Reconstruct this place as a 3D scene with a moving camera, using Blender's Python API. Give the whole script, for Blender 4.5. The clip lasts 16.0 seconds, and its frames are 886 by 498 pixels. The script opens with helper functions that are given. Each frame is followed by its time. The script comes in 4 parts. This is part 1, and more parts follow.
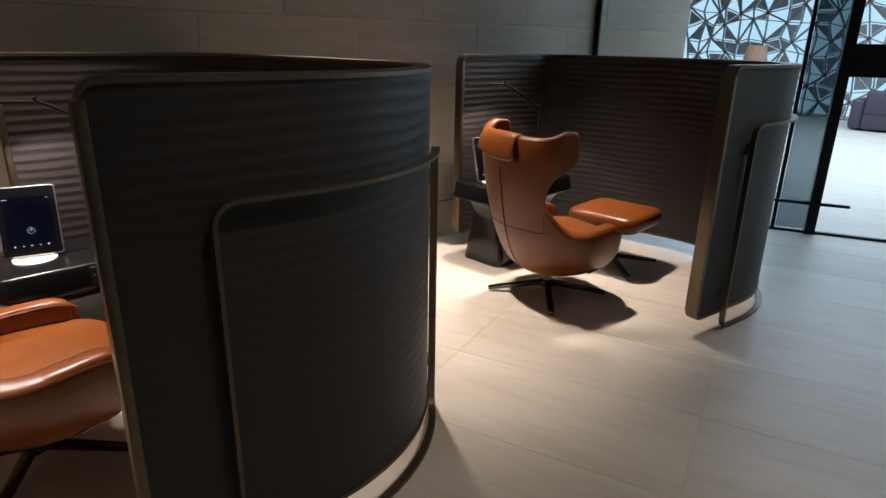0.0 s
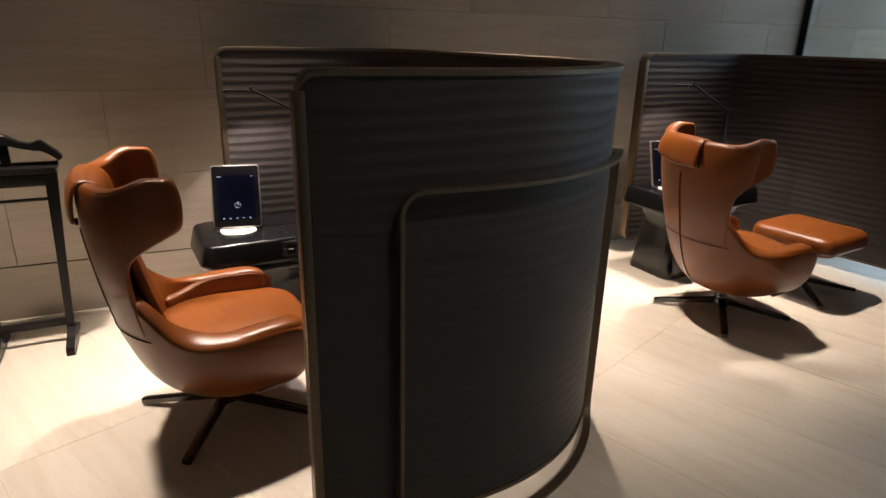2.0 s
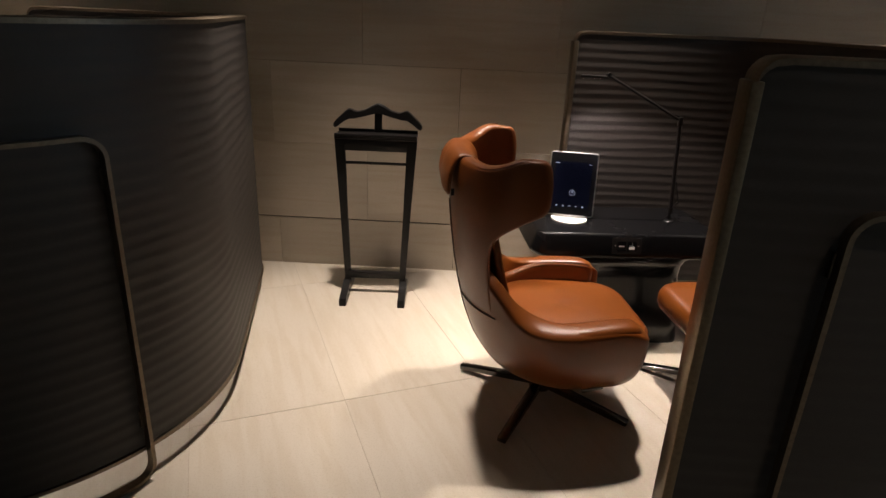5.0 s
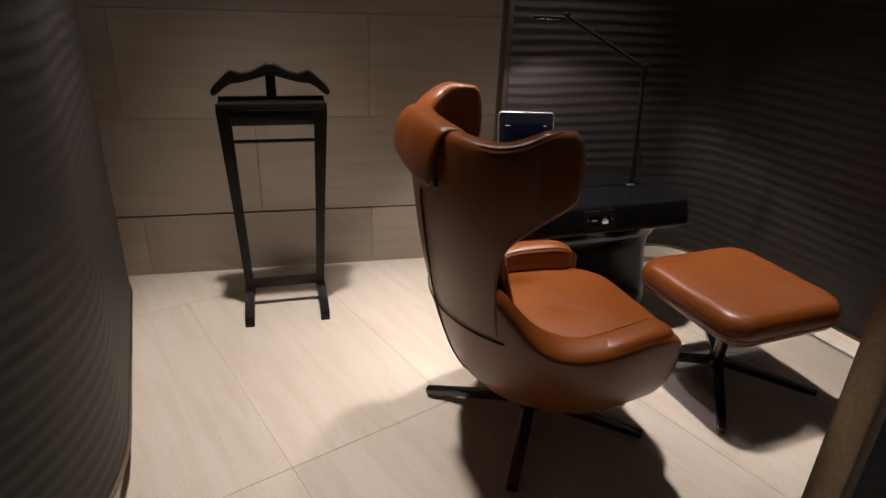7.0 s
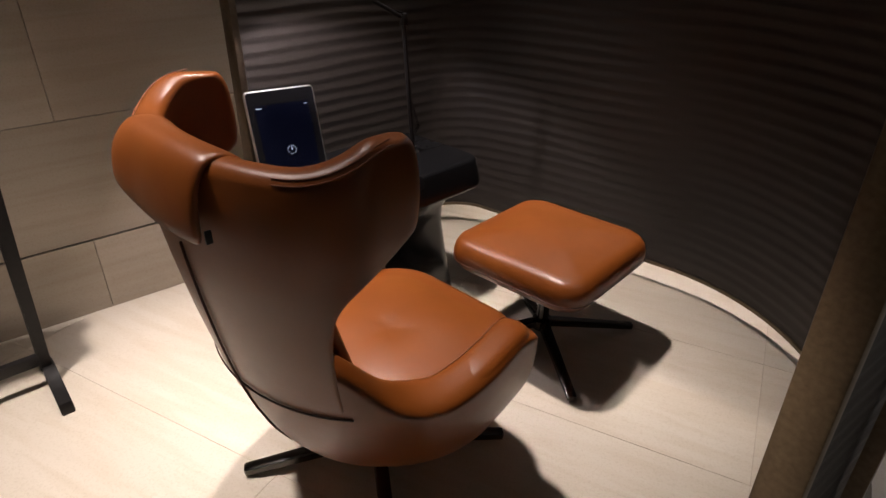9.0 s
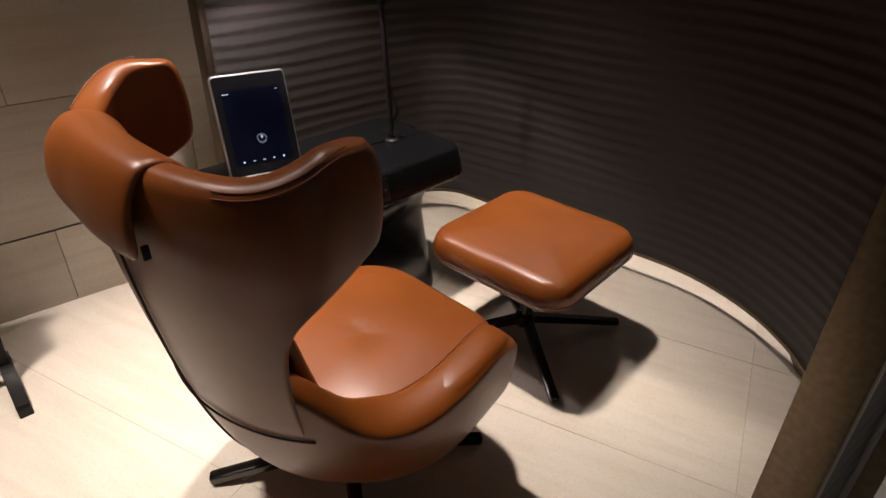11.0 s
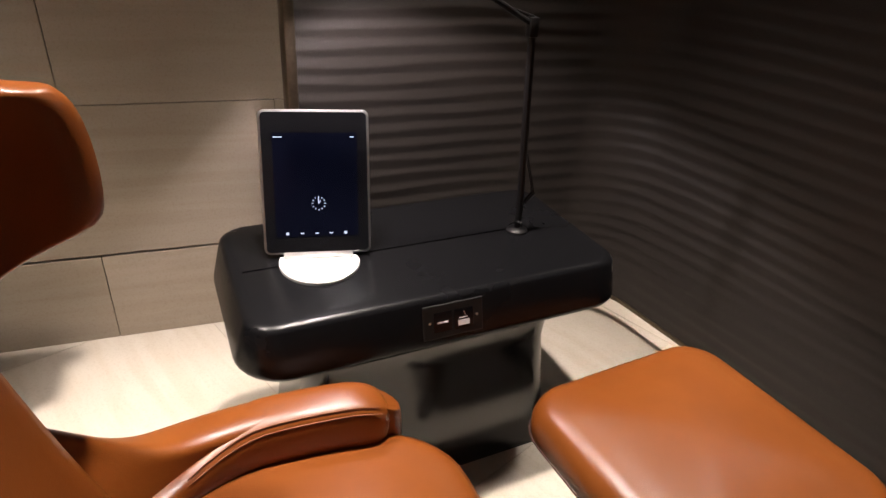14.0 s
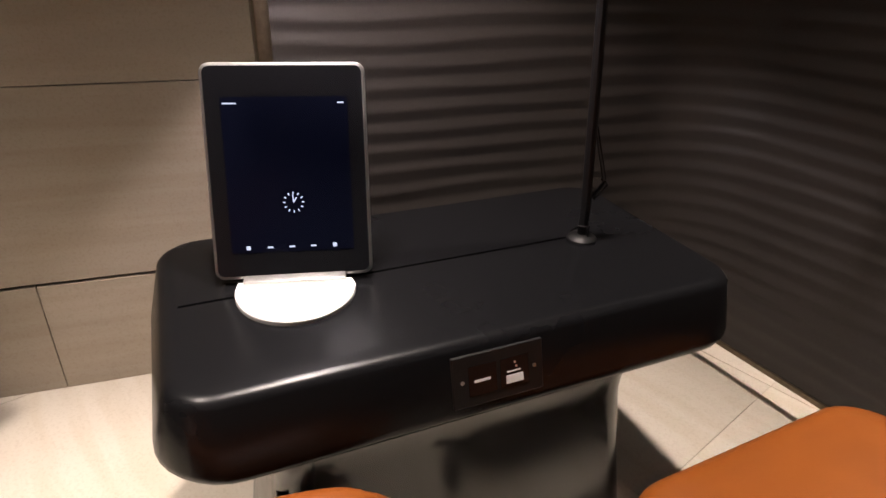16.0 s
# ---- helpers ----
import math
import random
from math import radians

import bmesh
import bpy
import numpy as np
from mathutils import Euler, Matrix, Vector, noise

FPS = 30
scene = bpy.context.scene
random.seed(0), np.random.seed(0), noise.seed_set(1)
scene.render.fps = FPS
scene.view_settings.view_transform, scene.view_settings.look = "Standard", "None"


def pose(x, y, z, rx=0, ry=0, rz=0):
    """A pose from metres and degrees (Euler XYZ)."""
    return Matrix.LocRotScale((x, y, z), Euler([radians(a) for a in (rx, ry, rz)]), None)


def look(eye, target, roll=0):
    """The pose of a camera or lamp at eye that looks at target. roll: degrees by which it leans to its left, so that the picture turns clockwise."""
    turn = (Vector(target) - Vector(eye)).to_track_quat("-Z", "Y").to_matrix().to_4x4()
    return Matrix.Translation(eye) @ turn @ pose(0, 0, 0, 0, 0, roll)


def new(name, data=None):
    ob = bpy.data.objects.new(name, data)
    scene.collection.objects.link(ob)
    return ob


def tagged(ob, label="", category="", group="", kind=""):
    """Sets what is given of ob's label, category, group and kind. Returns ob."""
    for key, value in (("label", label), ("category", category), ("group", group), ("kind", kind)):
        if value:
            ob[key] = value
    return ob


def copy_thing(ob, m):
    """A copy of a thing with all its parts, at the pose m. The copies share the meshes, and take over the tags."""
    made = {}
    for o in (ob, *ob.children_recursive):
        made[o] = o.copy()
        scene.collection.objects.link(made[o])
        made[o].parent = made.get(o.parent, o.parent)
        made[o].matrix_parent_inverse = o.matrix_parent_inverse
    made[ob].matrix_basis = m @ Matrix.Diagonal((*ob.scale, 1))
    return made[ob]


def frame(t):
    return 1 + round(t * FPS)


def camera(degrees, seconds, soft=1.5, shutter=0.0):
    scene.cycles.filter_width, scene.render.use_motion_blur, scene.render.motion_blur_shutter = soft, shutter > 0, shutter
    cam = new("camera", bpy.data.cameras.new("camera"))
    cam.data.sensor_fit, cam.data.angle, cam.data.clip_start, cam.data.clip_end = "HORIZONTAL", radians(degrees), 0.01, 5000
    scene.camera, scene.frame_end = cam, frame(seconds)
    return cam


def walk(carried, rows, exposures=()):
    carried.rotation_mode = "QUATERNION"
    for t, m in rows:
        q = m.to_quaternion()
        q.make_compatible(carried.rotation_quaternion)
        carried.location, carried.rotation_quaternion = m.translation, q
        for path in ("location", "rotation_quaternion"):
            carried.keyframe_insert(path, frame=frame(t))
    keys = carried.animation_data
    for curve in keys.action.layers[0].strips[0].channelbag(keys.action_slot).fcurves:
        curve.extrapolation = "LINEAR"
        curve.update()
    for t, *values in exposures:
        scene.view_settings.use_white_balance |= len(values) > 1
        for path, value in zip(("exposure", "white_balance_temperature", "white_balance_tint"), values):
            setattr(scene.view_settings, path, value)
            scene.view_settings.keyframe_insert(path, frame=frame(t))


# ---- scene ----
cam = camera(72.0, 16.0)
PATH = [
    (0, (3.7201, 0.2887, 1.515), (2.2529, 1.4857, 0.872), 1.1),
    (0.5, (3.7053, 0.2832, 1.512), (2.2209, 1.4556, 0.862), 1.5),
    (1, (3.6936, 0.2748, 1.512), (2.1501, 1.3631, 0.855), 1.4),
    (1.5, (3.6881, 0.2586, 1.512), (2.0486, 1.2005, 0.859), 1.4),
    (2, (3.6768, 0.2382, 1.512), (1.9551, 1.0112, 0.852), 1.4),
    (2.5, (3.6689, 0.2079, 1.509), (1.8813, 0.8025, 0.839), 1.5),
    (3, (3.6626, 0.1576, 1.51), (1.8283, 0.5685, 0.827), 1.8),
    (3.5, (3.6507, 0.1262, 1.509), (1.7886, 0.356, 0.817), 1.8),
    (4, (3.6374, 0.0767, 1.506), (1.7646, 0.1831, 0.814), 1.9),
    (4.5, (3.5892, 0.025, 1.499), (1.7206, -0.0206, 0.786), 2.6),
    (7, (2.868, -0.388, 1.386), (1.1, 0.045, 0.559), 2.4),
    (7.5, (2.74, -0.3625, 1.377), (1.0591, 0.3008, 0.52), 2.2),
    (8, (2.5866, -0.2958, 1.39), (0.9543, 0.4682, 0.522), 1.2),
    (8.5, (2.4599, -0.3052, 1.387), (0.9379, 0.6238, 0.482), 1.2),
    (9, (2.394, -0.336, 1.378), (1.04, 0.783, 0.415), 0.4),
    (11.5, (2.291, -0.137, 1.392), (0.989, 0.97, 0.356), 1.3),
    (12, (2.217, -0.006, 1.396), (0.782, 0.978, 0.41), 3.1),
    (12.5, (2.106, 0.075, 1.36), (0.586, 0.995, 0.442), 3.6),
    (13, (1.962, 0.192, 1.329), (0.374, 0.958, 0.384), 2.9),
    (13.5, (1.87, 0.287, 1.296), (0.28, 0.989, 0.309), 4.1),
    (14, (1.805, 0.322, 1.275), (0.182, 0.959, 0.293), 4.1),
    (14.5, (1.767, 0.323, 1.266), (0.14, 0.948, 0.287), 3.6),
    (15, (1.757, 0.328, 1.26), (0.125, 0.945, 0.284), 3.2),
    (15.5, (1.624, 0.361, 1.176), (-0.005, 0.984, 0.198), 3.3),
    (16, (1.446, 0.445, 1.05), (-0.239, 1.016, 0.133), 1.7),
]
walk(cam, [(t, look(eye, target, roll)) for t, eye, target, roll in PATH],
     exposures=[(0.0, -0.02, 6250, 16), (2.0, 0.15, 6550, 15), (3.5, 0.05, 6600, 14), (4.5, -0.18, 6550, 14), (7.0, -0.62, 6000, 16), (9.2, -0.3, 6100, 17), (12.0, -0.15, 6150, 15), (13.0, 0.16, 6150, 14), (15.0, -0.1, 6150, 15), (15.5, -0.12, 6200, 15), (16.0, -0.06, 6250, 16)])

# ---- world and lights ----
world = bpy.data.worlds.new("world")
scene.world = world
world.use_nodes = True
wn = world.node_tree
sky = wn.nodes.new("ShaderNodeTexSky")
sky.sky_type, sky.sun_disc = "NISHITA", False
sky.sun_elevation, sky.sun_rotation = radians(40), radians(20)
wn.links.new(sky.outputs[0], wn.nodes["Background"].inputs[0])
wn.nodes["Background"].inputs[1].default_value = 0.05


def spot(name, eye, target, watts, degrees, colour=(1.0, 0.80, 0.56), blend=0.6, radius=0.05):
    data = bpy.data.lights.new(name, "SPOT")
    data.energy, data.spot_size, data.spot_blend, data.shadow_soft_size, data.color = watts, radians(degrees), blend, radius, colour
    ob = new(name, data)
    ob.matrix_world = look(eye, target)
    return ob


def area(name, eye, target, watts, sx, sy, colour):
    data = bpy.data.lights.new(name, "AREA")
    data.shape, data.size, data.size_y, data.energy, data.color = "RECTANGLE", sx, sy, watts, colour
    ob = new(name, data)
    ob.matrix_world = look(eye, target)
    return ob


PITCH = 2.755          # distance from pod to pod along the wall
CEIL = 3.1
SPOTS = []
for k in (-1, 0, 1):
    SPOTS += [(0.64, 0.63 + PITCH * k), (0.62, -0.50 + PITCH * k)]
for i, (x, y) in enumerate(SPOTS):
    spot("ceiling_spot_light", (x, y, CEIL - 0.03), (x + 0.40, y + (0.12 if i % 2 == 0 else -0.04), 0), 570, 56, (1.0, 0.87, 0.73), 1.0, 0.07)
# Two unseen fill spots, added to lift the aisle floor and screen fronts.
SPOTS += [(3.3, 4.5), (3.3, 1.3)]
spot("aisle_fill_light", (3.3, 1.3, CEIL - 0.03), (2.9, 1.3, 0), 66, 76, (1.0, 0.86, 0.70), 1.0)
spot("aisle_fill_light", (3.3, 4.5, CEIL - 0.03), (2.7, 3.0, 0), 50, 74, (1.0, 0.93, 0.84), 1.0)
for k in (0, 1):
    spot("lamp_light", (0.575, 0.545 + PITCH * k, 1.225), (0.48, 0.72 + PITCH * k, 0.6), 20.0, 104, (1.0, 0.87, 0.83), 0.3, 0.02)
# Unseen area lamp under the hall ceiling, added in place of the window daylight.
area("hall_daylight_fill", (0.5, 11.0, CEIL - 0.04), (0.5, 11.001, 0.0), 600, 7.0, 7.0, (0.60, 0.82, 1.0))

# ---- materials ----


def material(name):
    m = bpy.data.materials.new(name)
    m.use_nodes = True
    nt = m.node_tree
    return m, nt, nt.nodes["Principled BSDF"]


def noise_node(nt, scale, detail=4, rough=0.55, stretch=(1, 1, 1), turn=0, coords="Object"):
    co = nt.nodes.new("ShaderNodeTexCoord")
    mp = nt.nodes.new("ShaderNodeMapping")
    mp.inputs["Scale"].default_value = stretch
    mp.inputs["Rotation"].default_value = (0, 0, radians(turn))
    n = nt.nodes.new("ShaderNodeTexNoise")
    n.inputs["Scale"].default_value, n.inputs["Detail"].default_value, n.inputs["Roughness"].default_value = scale, detail, rough
    nt.links.new(co.outputs[coords], mp.inputs[0])
    nt.links.new(mp.outputs[0], n.inputs[0])
    return n.outputs[0]


def ramp(nt, value, stops):
    r = nt.nodes.new("ShaderNodeValToRGB")
    el = r.color_ramp.elements
    while len(el) < len(stops):
        el.new(0.5)
    for e, (p, c) in zip(el, stops):
        e.position, e.color = p, (*c, 1)
    nt.links.new(value, r.inputs[0])
    return r.outputs[0]


def mix(nt, a, b, fac, how="MULTIPLY"):
    m = nt.nodes.new("ShaderNodeMix")
    m.data_type, m.blend_type = "RGBA", how
    m.inputs[0].default_value = fac
    nt.links.new(a, m.inputs[6])
    nt.links.new(b, m.inputs[7])
    return m.outputs[2]


def bump(nt, bsdf, height, strength, distance):
    b = nt.nodes.new("ShaderNodeBump")
    b.inputs["Strength"].default_value, b.inputs["Distance"].default_value = strength, distance
    nt.links.new(height, b.inputs["Height"])
    nt.links.new(b.outputs[0], bsdf.inputs["Normal"])


def scalar_range(nt, value, lo, hi):
    r = nt.nodes.new("ShaderNodeMapRange")
    r.inputs[3].default_value, r.inputs[4].default_value = lo, hi
    nt.links.new(value, r.inputs[0])
    return r.outputs[0]


def plain(name, colour, rough, metal=0.0, grain=60, vary=0.12, rough_vary=0.06, coat=0.0, bumps=0.0):
    m, nt, b = material(name)
    n = noise_node(nt, grain)
    lo = tuple(c * (1 - vary) for c in colour)
    hi = tuple(min(1, c * (1 + vary)) for c in colour)
    nt.links.new(ramp(nt, n, [(0.3, lo), (0.7, hi)]), b.inputs["Base Color"])
    nt.links.new(scalar_range(nt, noise_node(nt, grain * 0.12), rough - rough_vary, rough + rough_vary), b.inputs["Roughness"])
    b.inputs["Metallic"].default_value = metal
    b.inputs["Coat Weight"].default_value = coat
    if bumps:
        bump(nt, b, n, bumps, 0.002)
    return m


def stone(name, dark, mid, light, stretch, turn, rough, vein):
    m, nt, b = material(name)
    info = nt.nodes.new("ShaderNodeObjectInfo")
    co = nt.nodes.new("ShaderNodeTexCoord")
    geo = nt.nodes.new("ShaderNodeNewGeometry")
    off = nt.nodes.new("ShaderNodeVectorMath")
    off.operation = "MULTIPLY_ADD"
    off.inputs[1].default_value = (1, 1, 1)
    comb = nt.nodes.new("ShaderNodeCombineXYZ")
    for i in range(3):
        k = nt.nodes.new("ShaderNodeMath")
        k.operation = "MULTIPLY"
        k.inputs[1].default_value = (37.0, 91.0, 53.0)[i]
        nt.links.new(info.outputs["Random"], k.inputs[0])
        nt.links.new(k.outputs[0], comb.inputs[i])
    nt.links.new(geo.outputs["Position"], off.inputs[0])
    nt.links.new(comb.outputs[0], off.inputs[2])

    def n(scale, detail, st):
        rot = nt.nodes.new("ShaderNodeMapping")
        rot.vector_type = "TEXTURE"
        rot.inputs["Rotation"].default_value = (0, 0, radians(turn))
        mp = nt.nodes.new("ShaderNodeMapping")
        mp.inputs["Scale"].default_value = st
        t = nt.nodes.new("ShaderNodeTexNoise")
        t.inputs["Scale"].default_value, t.inputs["Detail"].default_value, t.inputs["Distortion"].default_value = scale, detail, 0.4
        nt.links.new(off.outputs[0], rot.inputs[0])
        nt.links.new(rot.outputs[0], mp.inputs[0])
        nt.links.new(mp.outputs[0], t.inputs[0])
        return t.outputs[0]

    base = ramp(nt, n(2.2, 5, stretch), [(0.3, dark), (0.52, mid), (0.72, light)])
    streak = ramp(nt, n(9, 6, tuple(a * a for a in stretch)), [(0.36, (vein, vein * 0.97, vein * 0.92)), (0.56, (1, 1, 1))])
    spk = n(160, 2, (1, 1, 1))
    grain = ramp(nt, spk, [(0.30, (0.86, 0.84, 0.80)), (0.5, (1, 1, 1))])
    col = mix(nt, mix(nt, base, streak, 0.8), grain, 0.6)
    tone = nt.nodes.new("ShaderNodeHueSaturation")
    nt.links.new(scalar_range(nt, info.outputs["Random"], 0.93, 1.05), tone.inputs["Value"])
    nt.links.new(col, tone.inputs["Color"])
    nt.links.new(tone.outputs[0], b.inputs["Base Color"])
    nt.links.new(scalar_range(nt, n(5, 4, stretch), rough - 0.08, rough + 0.1), b.inputs["Roughness"])
    bump(nt, b, spk, 0.12, 0.001)
    return m


WALL_STONE = stone("wall_limestone", (0.40, 0.345, 0.275), (0.44, 0.38, 0.305), (0.48, 0.415, 0.335), (1, 0.45, 1.8), 0, 0.6, 0.92)
FLOOR_STONE = stone("floor_limestone", (0.59, 0.53, 0.44), (0.63, 0.57, 0.48), (0.66, 0.605, 0.52), (0.55, 1.6, 1), 22.5, 0.42, 0.93)
GROUT = plain("grout", (0.50, 0.43, 0.34), 0.9, grain=200)
GROOVE = plain("shadow_gap", (0.015, 0.013, 0.012), 0.8)
PLASTER = plain("plaster", (0.62, 0.58, 0.52), 0.9, grain=30, vary=0.05)
DARK_CEIL = plain("ceiling_paint", (0.30, 0.28, 0.26), 0.9, grain=30, vary=0.06)
FABRIC = plain("ribbed_fabric", (0.028, 0.0226, 0.0188), 0.58, grain=700, vary=0.3, bumps=0.15)
BRONZE = plain("bronze", (0.20, 0.155, 0.105), 0.38, 1.0, grain=90, vary=0.15)
BLACK_BRONZE = plain("dark_bronze", (0.19, 0.15, 0.11), 0.46, 1.0, grain=90, vary=0.15)
BLACK = plain("black_lacquer", (0.005, 0.005, 0.0056), 0.27, grain=40, vary=0.06, rough_vary=0.02)
BLACK.node_tree.nodes["Principled BSDF"].inputs["Specular IOR Level"].default_value = 0.22
SLOT = plain("slot_black", (0.0012, 0.0012, 0.0012), 0.9)
SLOT.node_tree.nodes["Principled BSDF"].inputs["Specular IOR Level"].default_value = 0.0
GLOSS_BLACK = plain("polished_black_lacquer", (0.008, 0.008, 0.009), 0.14, grain=40, vary=0.06, rough_vary=0.02)
BLACK_WOOD = plain("black_stained_wood", (0.009, 0.008, 0.008), 0.34, grain=80, vary=0.2)
BLACK_WOOD.node_tree.nodes["Principled BSDF"].inputs["Specular IOR Level"].default_value = 0.3
BLACK_METAL = plain("black_metal", (0.010, 0.0095, 0.0095), 0.42, 0.0, vary=0.1)
BLACK_CHROME = plain("black_chrome", (0.10, 0.095, 0.09), 0.16, 1.0, vary=0.1)
SILVER = plain("brushed_aluminium", (0.70, 0.69, 0.67), 0.35, 1.0, grain=300, vary=0.05)
WHITE = plain("white_plastic", (0.82, 0.82, 0.80), 0.35, vary=0.02)
GLASS_BLACK = plain("screen_bezel", (0.006, 0.006, 0.007), 0.12, vary=0.05)
GROOVE.node_tree.nodes["Principled BSDF"].inputs["Specular IOR Level"].default_value = 0.02
for m in (BLACK_METAL, GLASS_BLACK):
    m.node_tree.nodes["Principled BSDF"].inputs["Specular IOR Level"].default_value = 0.25
THREAD = plain("thread", (0.20, 0.06, 0.018), 0.7)
SEAM = plain("seam_shadow", (0.05, 0.014, 0.005), 0.7)


def leather_material():
    m, nt, b = material("cognac_leather")
    big = noise_node(nt, 5, 3)
    col = ramp(nt, big, [(0.25, (0.165, 0.044, 0.0060)), (0.55, (0.193, 0.052, 0.0070)), (0.8, (0.232, 0.066, 0.0095))])
    fine = nt.nodes.new("ShaderNodeTexVoronoi")
    fine.inputs["Scale"].default_value = 520
    co = nt.nodes.new("ShaderNodeTexCoord")
    nt.links.new(co.outputs["Object"], fine.inputs["Vector"])
    nt.links.new(col, b.inputs["Base Color"])
    nt.links.new(scalar_range(nt, noise_node(nt, 14), 0.29, 0.40), b.inputs["Roughness"])
    b.inputs["Specular IOR Level"].default_value = 0.55
    creases = noise_node(nt, 30, 5, 0.62, (1, 0.45, 1), 25)
    both = nt.nodes.new("ShaderNodeMath")
    both.operation = "MULTIPLY_ADD"
    both.inputs[1].default_value = 3.0
    nt.links.new(creases, both.inputs[0])
    nt.links.new(fine.outputs["Distance"], both.inputs[2])
    bump(nt, b, both.outputs[0], 0.16, 0.0009)
    return m


LEATHER = leather_material()


def glowing(name, colour, strength):
    m, nt, b = material(name)
    b.inputs["Base Color"].default_value = (*[c * 0.1 for c in colour], 1)
    b.inputs["Emission Color"].default_value = (*colour, 1)
    b.inputs["Emission Strength"].default_value = strength
    b.inputs["Roughness"].default_value = 0.15
    return m


SCREEN = glowing("lit_screen", (0.07, 0.10, 0.40), 0.006)
SCREEN.node_tree.nodes["Principled BSDF"].inputs["Base Color"].default_value = (0.002, 0.0025, 0.006, 1)
SCREEN.node_tree.nodes["Principled BSDF"].inputs["Specular IOR Level"].default_value = 0.15
ICON = glowing("screen_icon", (0.75, 0.82, 1.0), 0.9)
LED = glowing("led", (1.0, 0.86, 0.7), 8)
SPOT_GLOW = glowing("downlight_lens", (1.0, 0.82, 0.6), 6)


def glass_material():
    m, nt, b = material("clear_glass")
    b.inputs["Base Color"].default_value = (0.93, 0.96, 0.96, 1)
    b.inputs["Roughness"].default_value = 0.02
    b.inputs["Transmission Weight"].default_value = 1.0
    b.inputs["IOR"].default_value = 1.1
    return m


GLASS = glass_material()
TINTED = glass_material()
TINTED.name = "tinted_glass"
TINTED.node_tree.nodes["Principled BSDF"].inputs["Base Color"].default_value = (0.16, 0.20, 0.22, 1)

# ---- mesh helpers ----


def finish(bm, material_, smooth=True, angle=35):
    me = bpy.data.meshes.new("mesh")
    bmesh.ops.recalc_face_normals(bm, faces=bm.faces)
    bm.to_mesh(me)
    bm.free()
    if material_:
        me.materials.append(material_)
    if smooth:
        me.polygons.foreach_set("use_smooth", [True] * len(me.polygons))
        me.set_sharp_from_angle(angle=radians(angle))
    return me


def part(name, bm, material_, parent, label="", smooth=True, angle=35):
    ob = new(name, finish(bm, material_, smooth, angle))
    ob.parent = parent
    return tagged(ob, label) if label else ob


def thing(name, label, category, group="", kind="", at=None):
    ob = new(name)
    ob.empty_display_size = 0.1
    if at is not None:
        ob.matrix_world = at
    return tagged(ob, label, category, group, kind)


def box(x0, x1, y0, y1, z0, z1, bevel=0.0, segs=2, bm=None, m=None):
    own = bmesh.new()
    r = bmesh.ops.create_cube(own, size=1)
    for v in own.verts:
        v.co = Vector(((x0 + x1) / 2 + v.co.x * (x1 - x0), (y0 + y1) / 2 + v.co.y * (y1 - y0), (z0 + z1) / 2 + v.co.z * (z1 - z0)))
    if bevel:
        bmesh.ops.bevel(own, geom=own.edges[:], offset=bevel, segments=segs, profile=0.5, affect="EDGES")
    if m is not None:
        own.transform(m)
    if bm is None:
        return own
    me = bpy.data.meshes.new("tmp")
    own.to_mesh(me)
    own.free()
    bm.from_mesh(me)
    bpy.data.meshes.remove(me)
    return bm


def loft(rings, closed=True, caps=True, bm=None):
    """Faces between rings of equal length."""
    bm = bm or bmesh.new()
    rows = [[bm.verts.new(p) for p in ring] for ring in rings]
    n = len(rows[0])
    for a, b in zip(rows, rows[1:]):
        for i in range(n if closed else n - 1):
            j = (i + 1) % n
            bm.faces.new((a[i], a[j], b[j], b[i]))
    if caps and closed:
        bm.faces.new(rows[0][::-1])
        bm.faces.new(rows[-1])
    return bm


def tube(points, radius, sides=8, bm=None, radii=None):
    pts = [Vector(p) for p in points]
    rings = []
    side = None
    for i, p in enumerate(pts):
        t = (pts[min(i + 1, len(pts) - 1)] - pts[max(i - 1, 0)]).normalized()
        if side is None:
            side = t.orthogonal().normalized()
        side = (side - t * side.dot(t)).normalized()
        up = t.cross(side)
        r = radii[i] if radii else radius
        rings.append([p + (side * math.cos(a) + up * math.sin(a)) * r for a in (2 * math.pi * k / sides for k in range(sides))])
    return loft(rings, bm=bm)


def lathe(profile, sides=32, bm=None, at=(0, 0, 0)):
    """A turned shape from (radius, z) pairs."""
    rings = [[Vector(at) + Vector((r * math.cos(a), r * math.sin(a), z)) for a in (2 * math.pi * k / sides for k in range(sides))] for r, z in profile]
    return loft(rings, bm=bm)


def rounded_rect(hx, hy, r, z, n=6, cx=0.0, cy=0.0):
    pts = []
    for qx, qy, a0 in ((1, 1, 0), (-1, 1, 90), (-1, -1, 180), (1, -1, 270)):
        for k in range(n + 1):
            a = radians(a0 + 90 * k / n)
            pts.append(Vector((cx + qx * (hx - r) + r * math.cos(a), cy + qy * (hy - r) + r * math.sin(a), z)))
    return pts


def smoothstep(a, b, x):
    t = min(1.0, max(0.0, (x - a) / (b - a)))
    return t * t * (3 - 2 * t)


def interp(table, x):
    """Broken line through (x, value) pairs."""
    if x <= table[0][0]:
        return table[0][1]
    for (a, fa), (b, fb) in zip(table, table[1:]):
        if x <= b:
            return fa + (fb - fa) * (x - a) / (b - a)
    return table[-1][1]


# ---- the room ----
Y0, Y1, X1 = -6.0, 5.05, 8.0
GRID = radians(22.5)


def structure(name, bm, mat, label, category, smooth=False):
    return tagged(new(name, finish(bm, mat, smooth)), label, category, kind="structure")


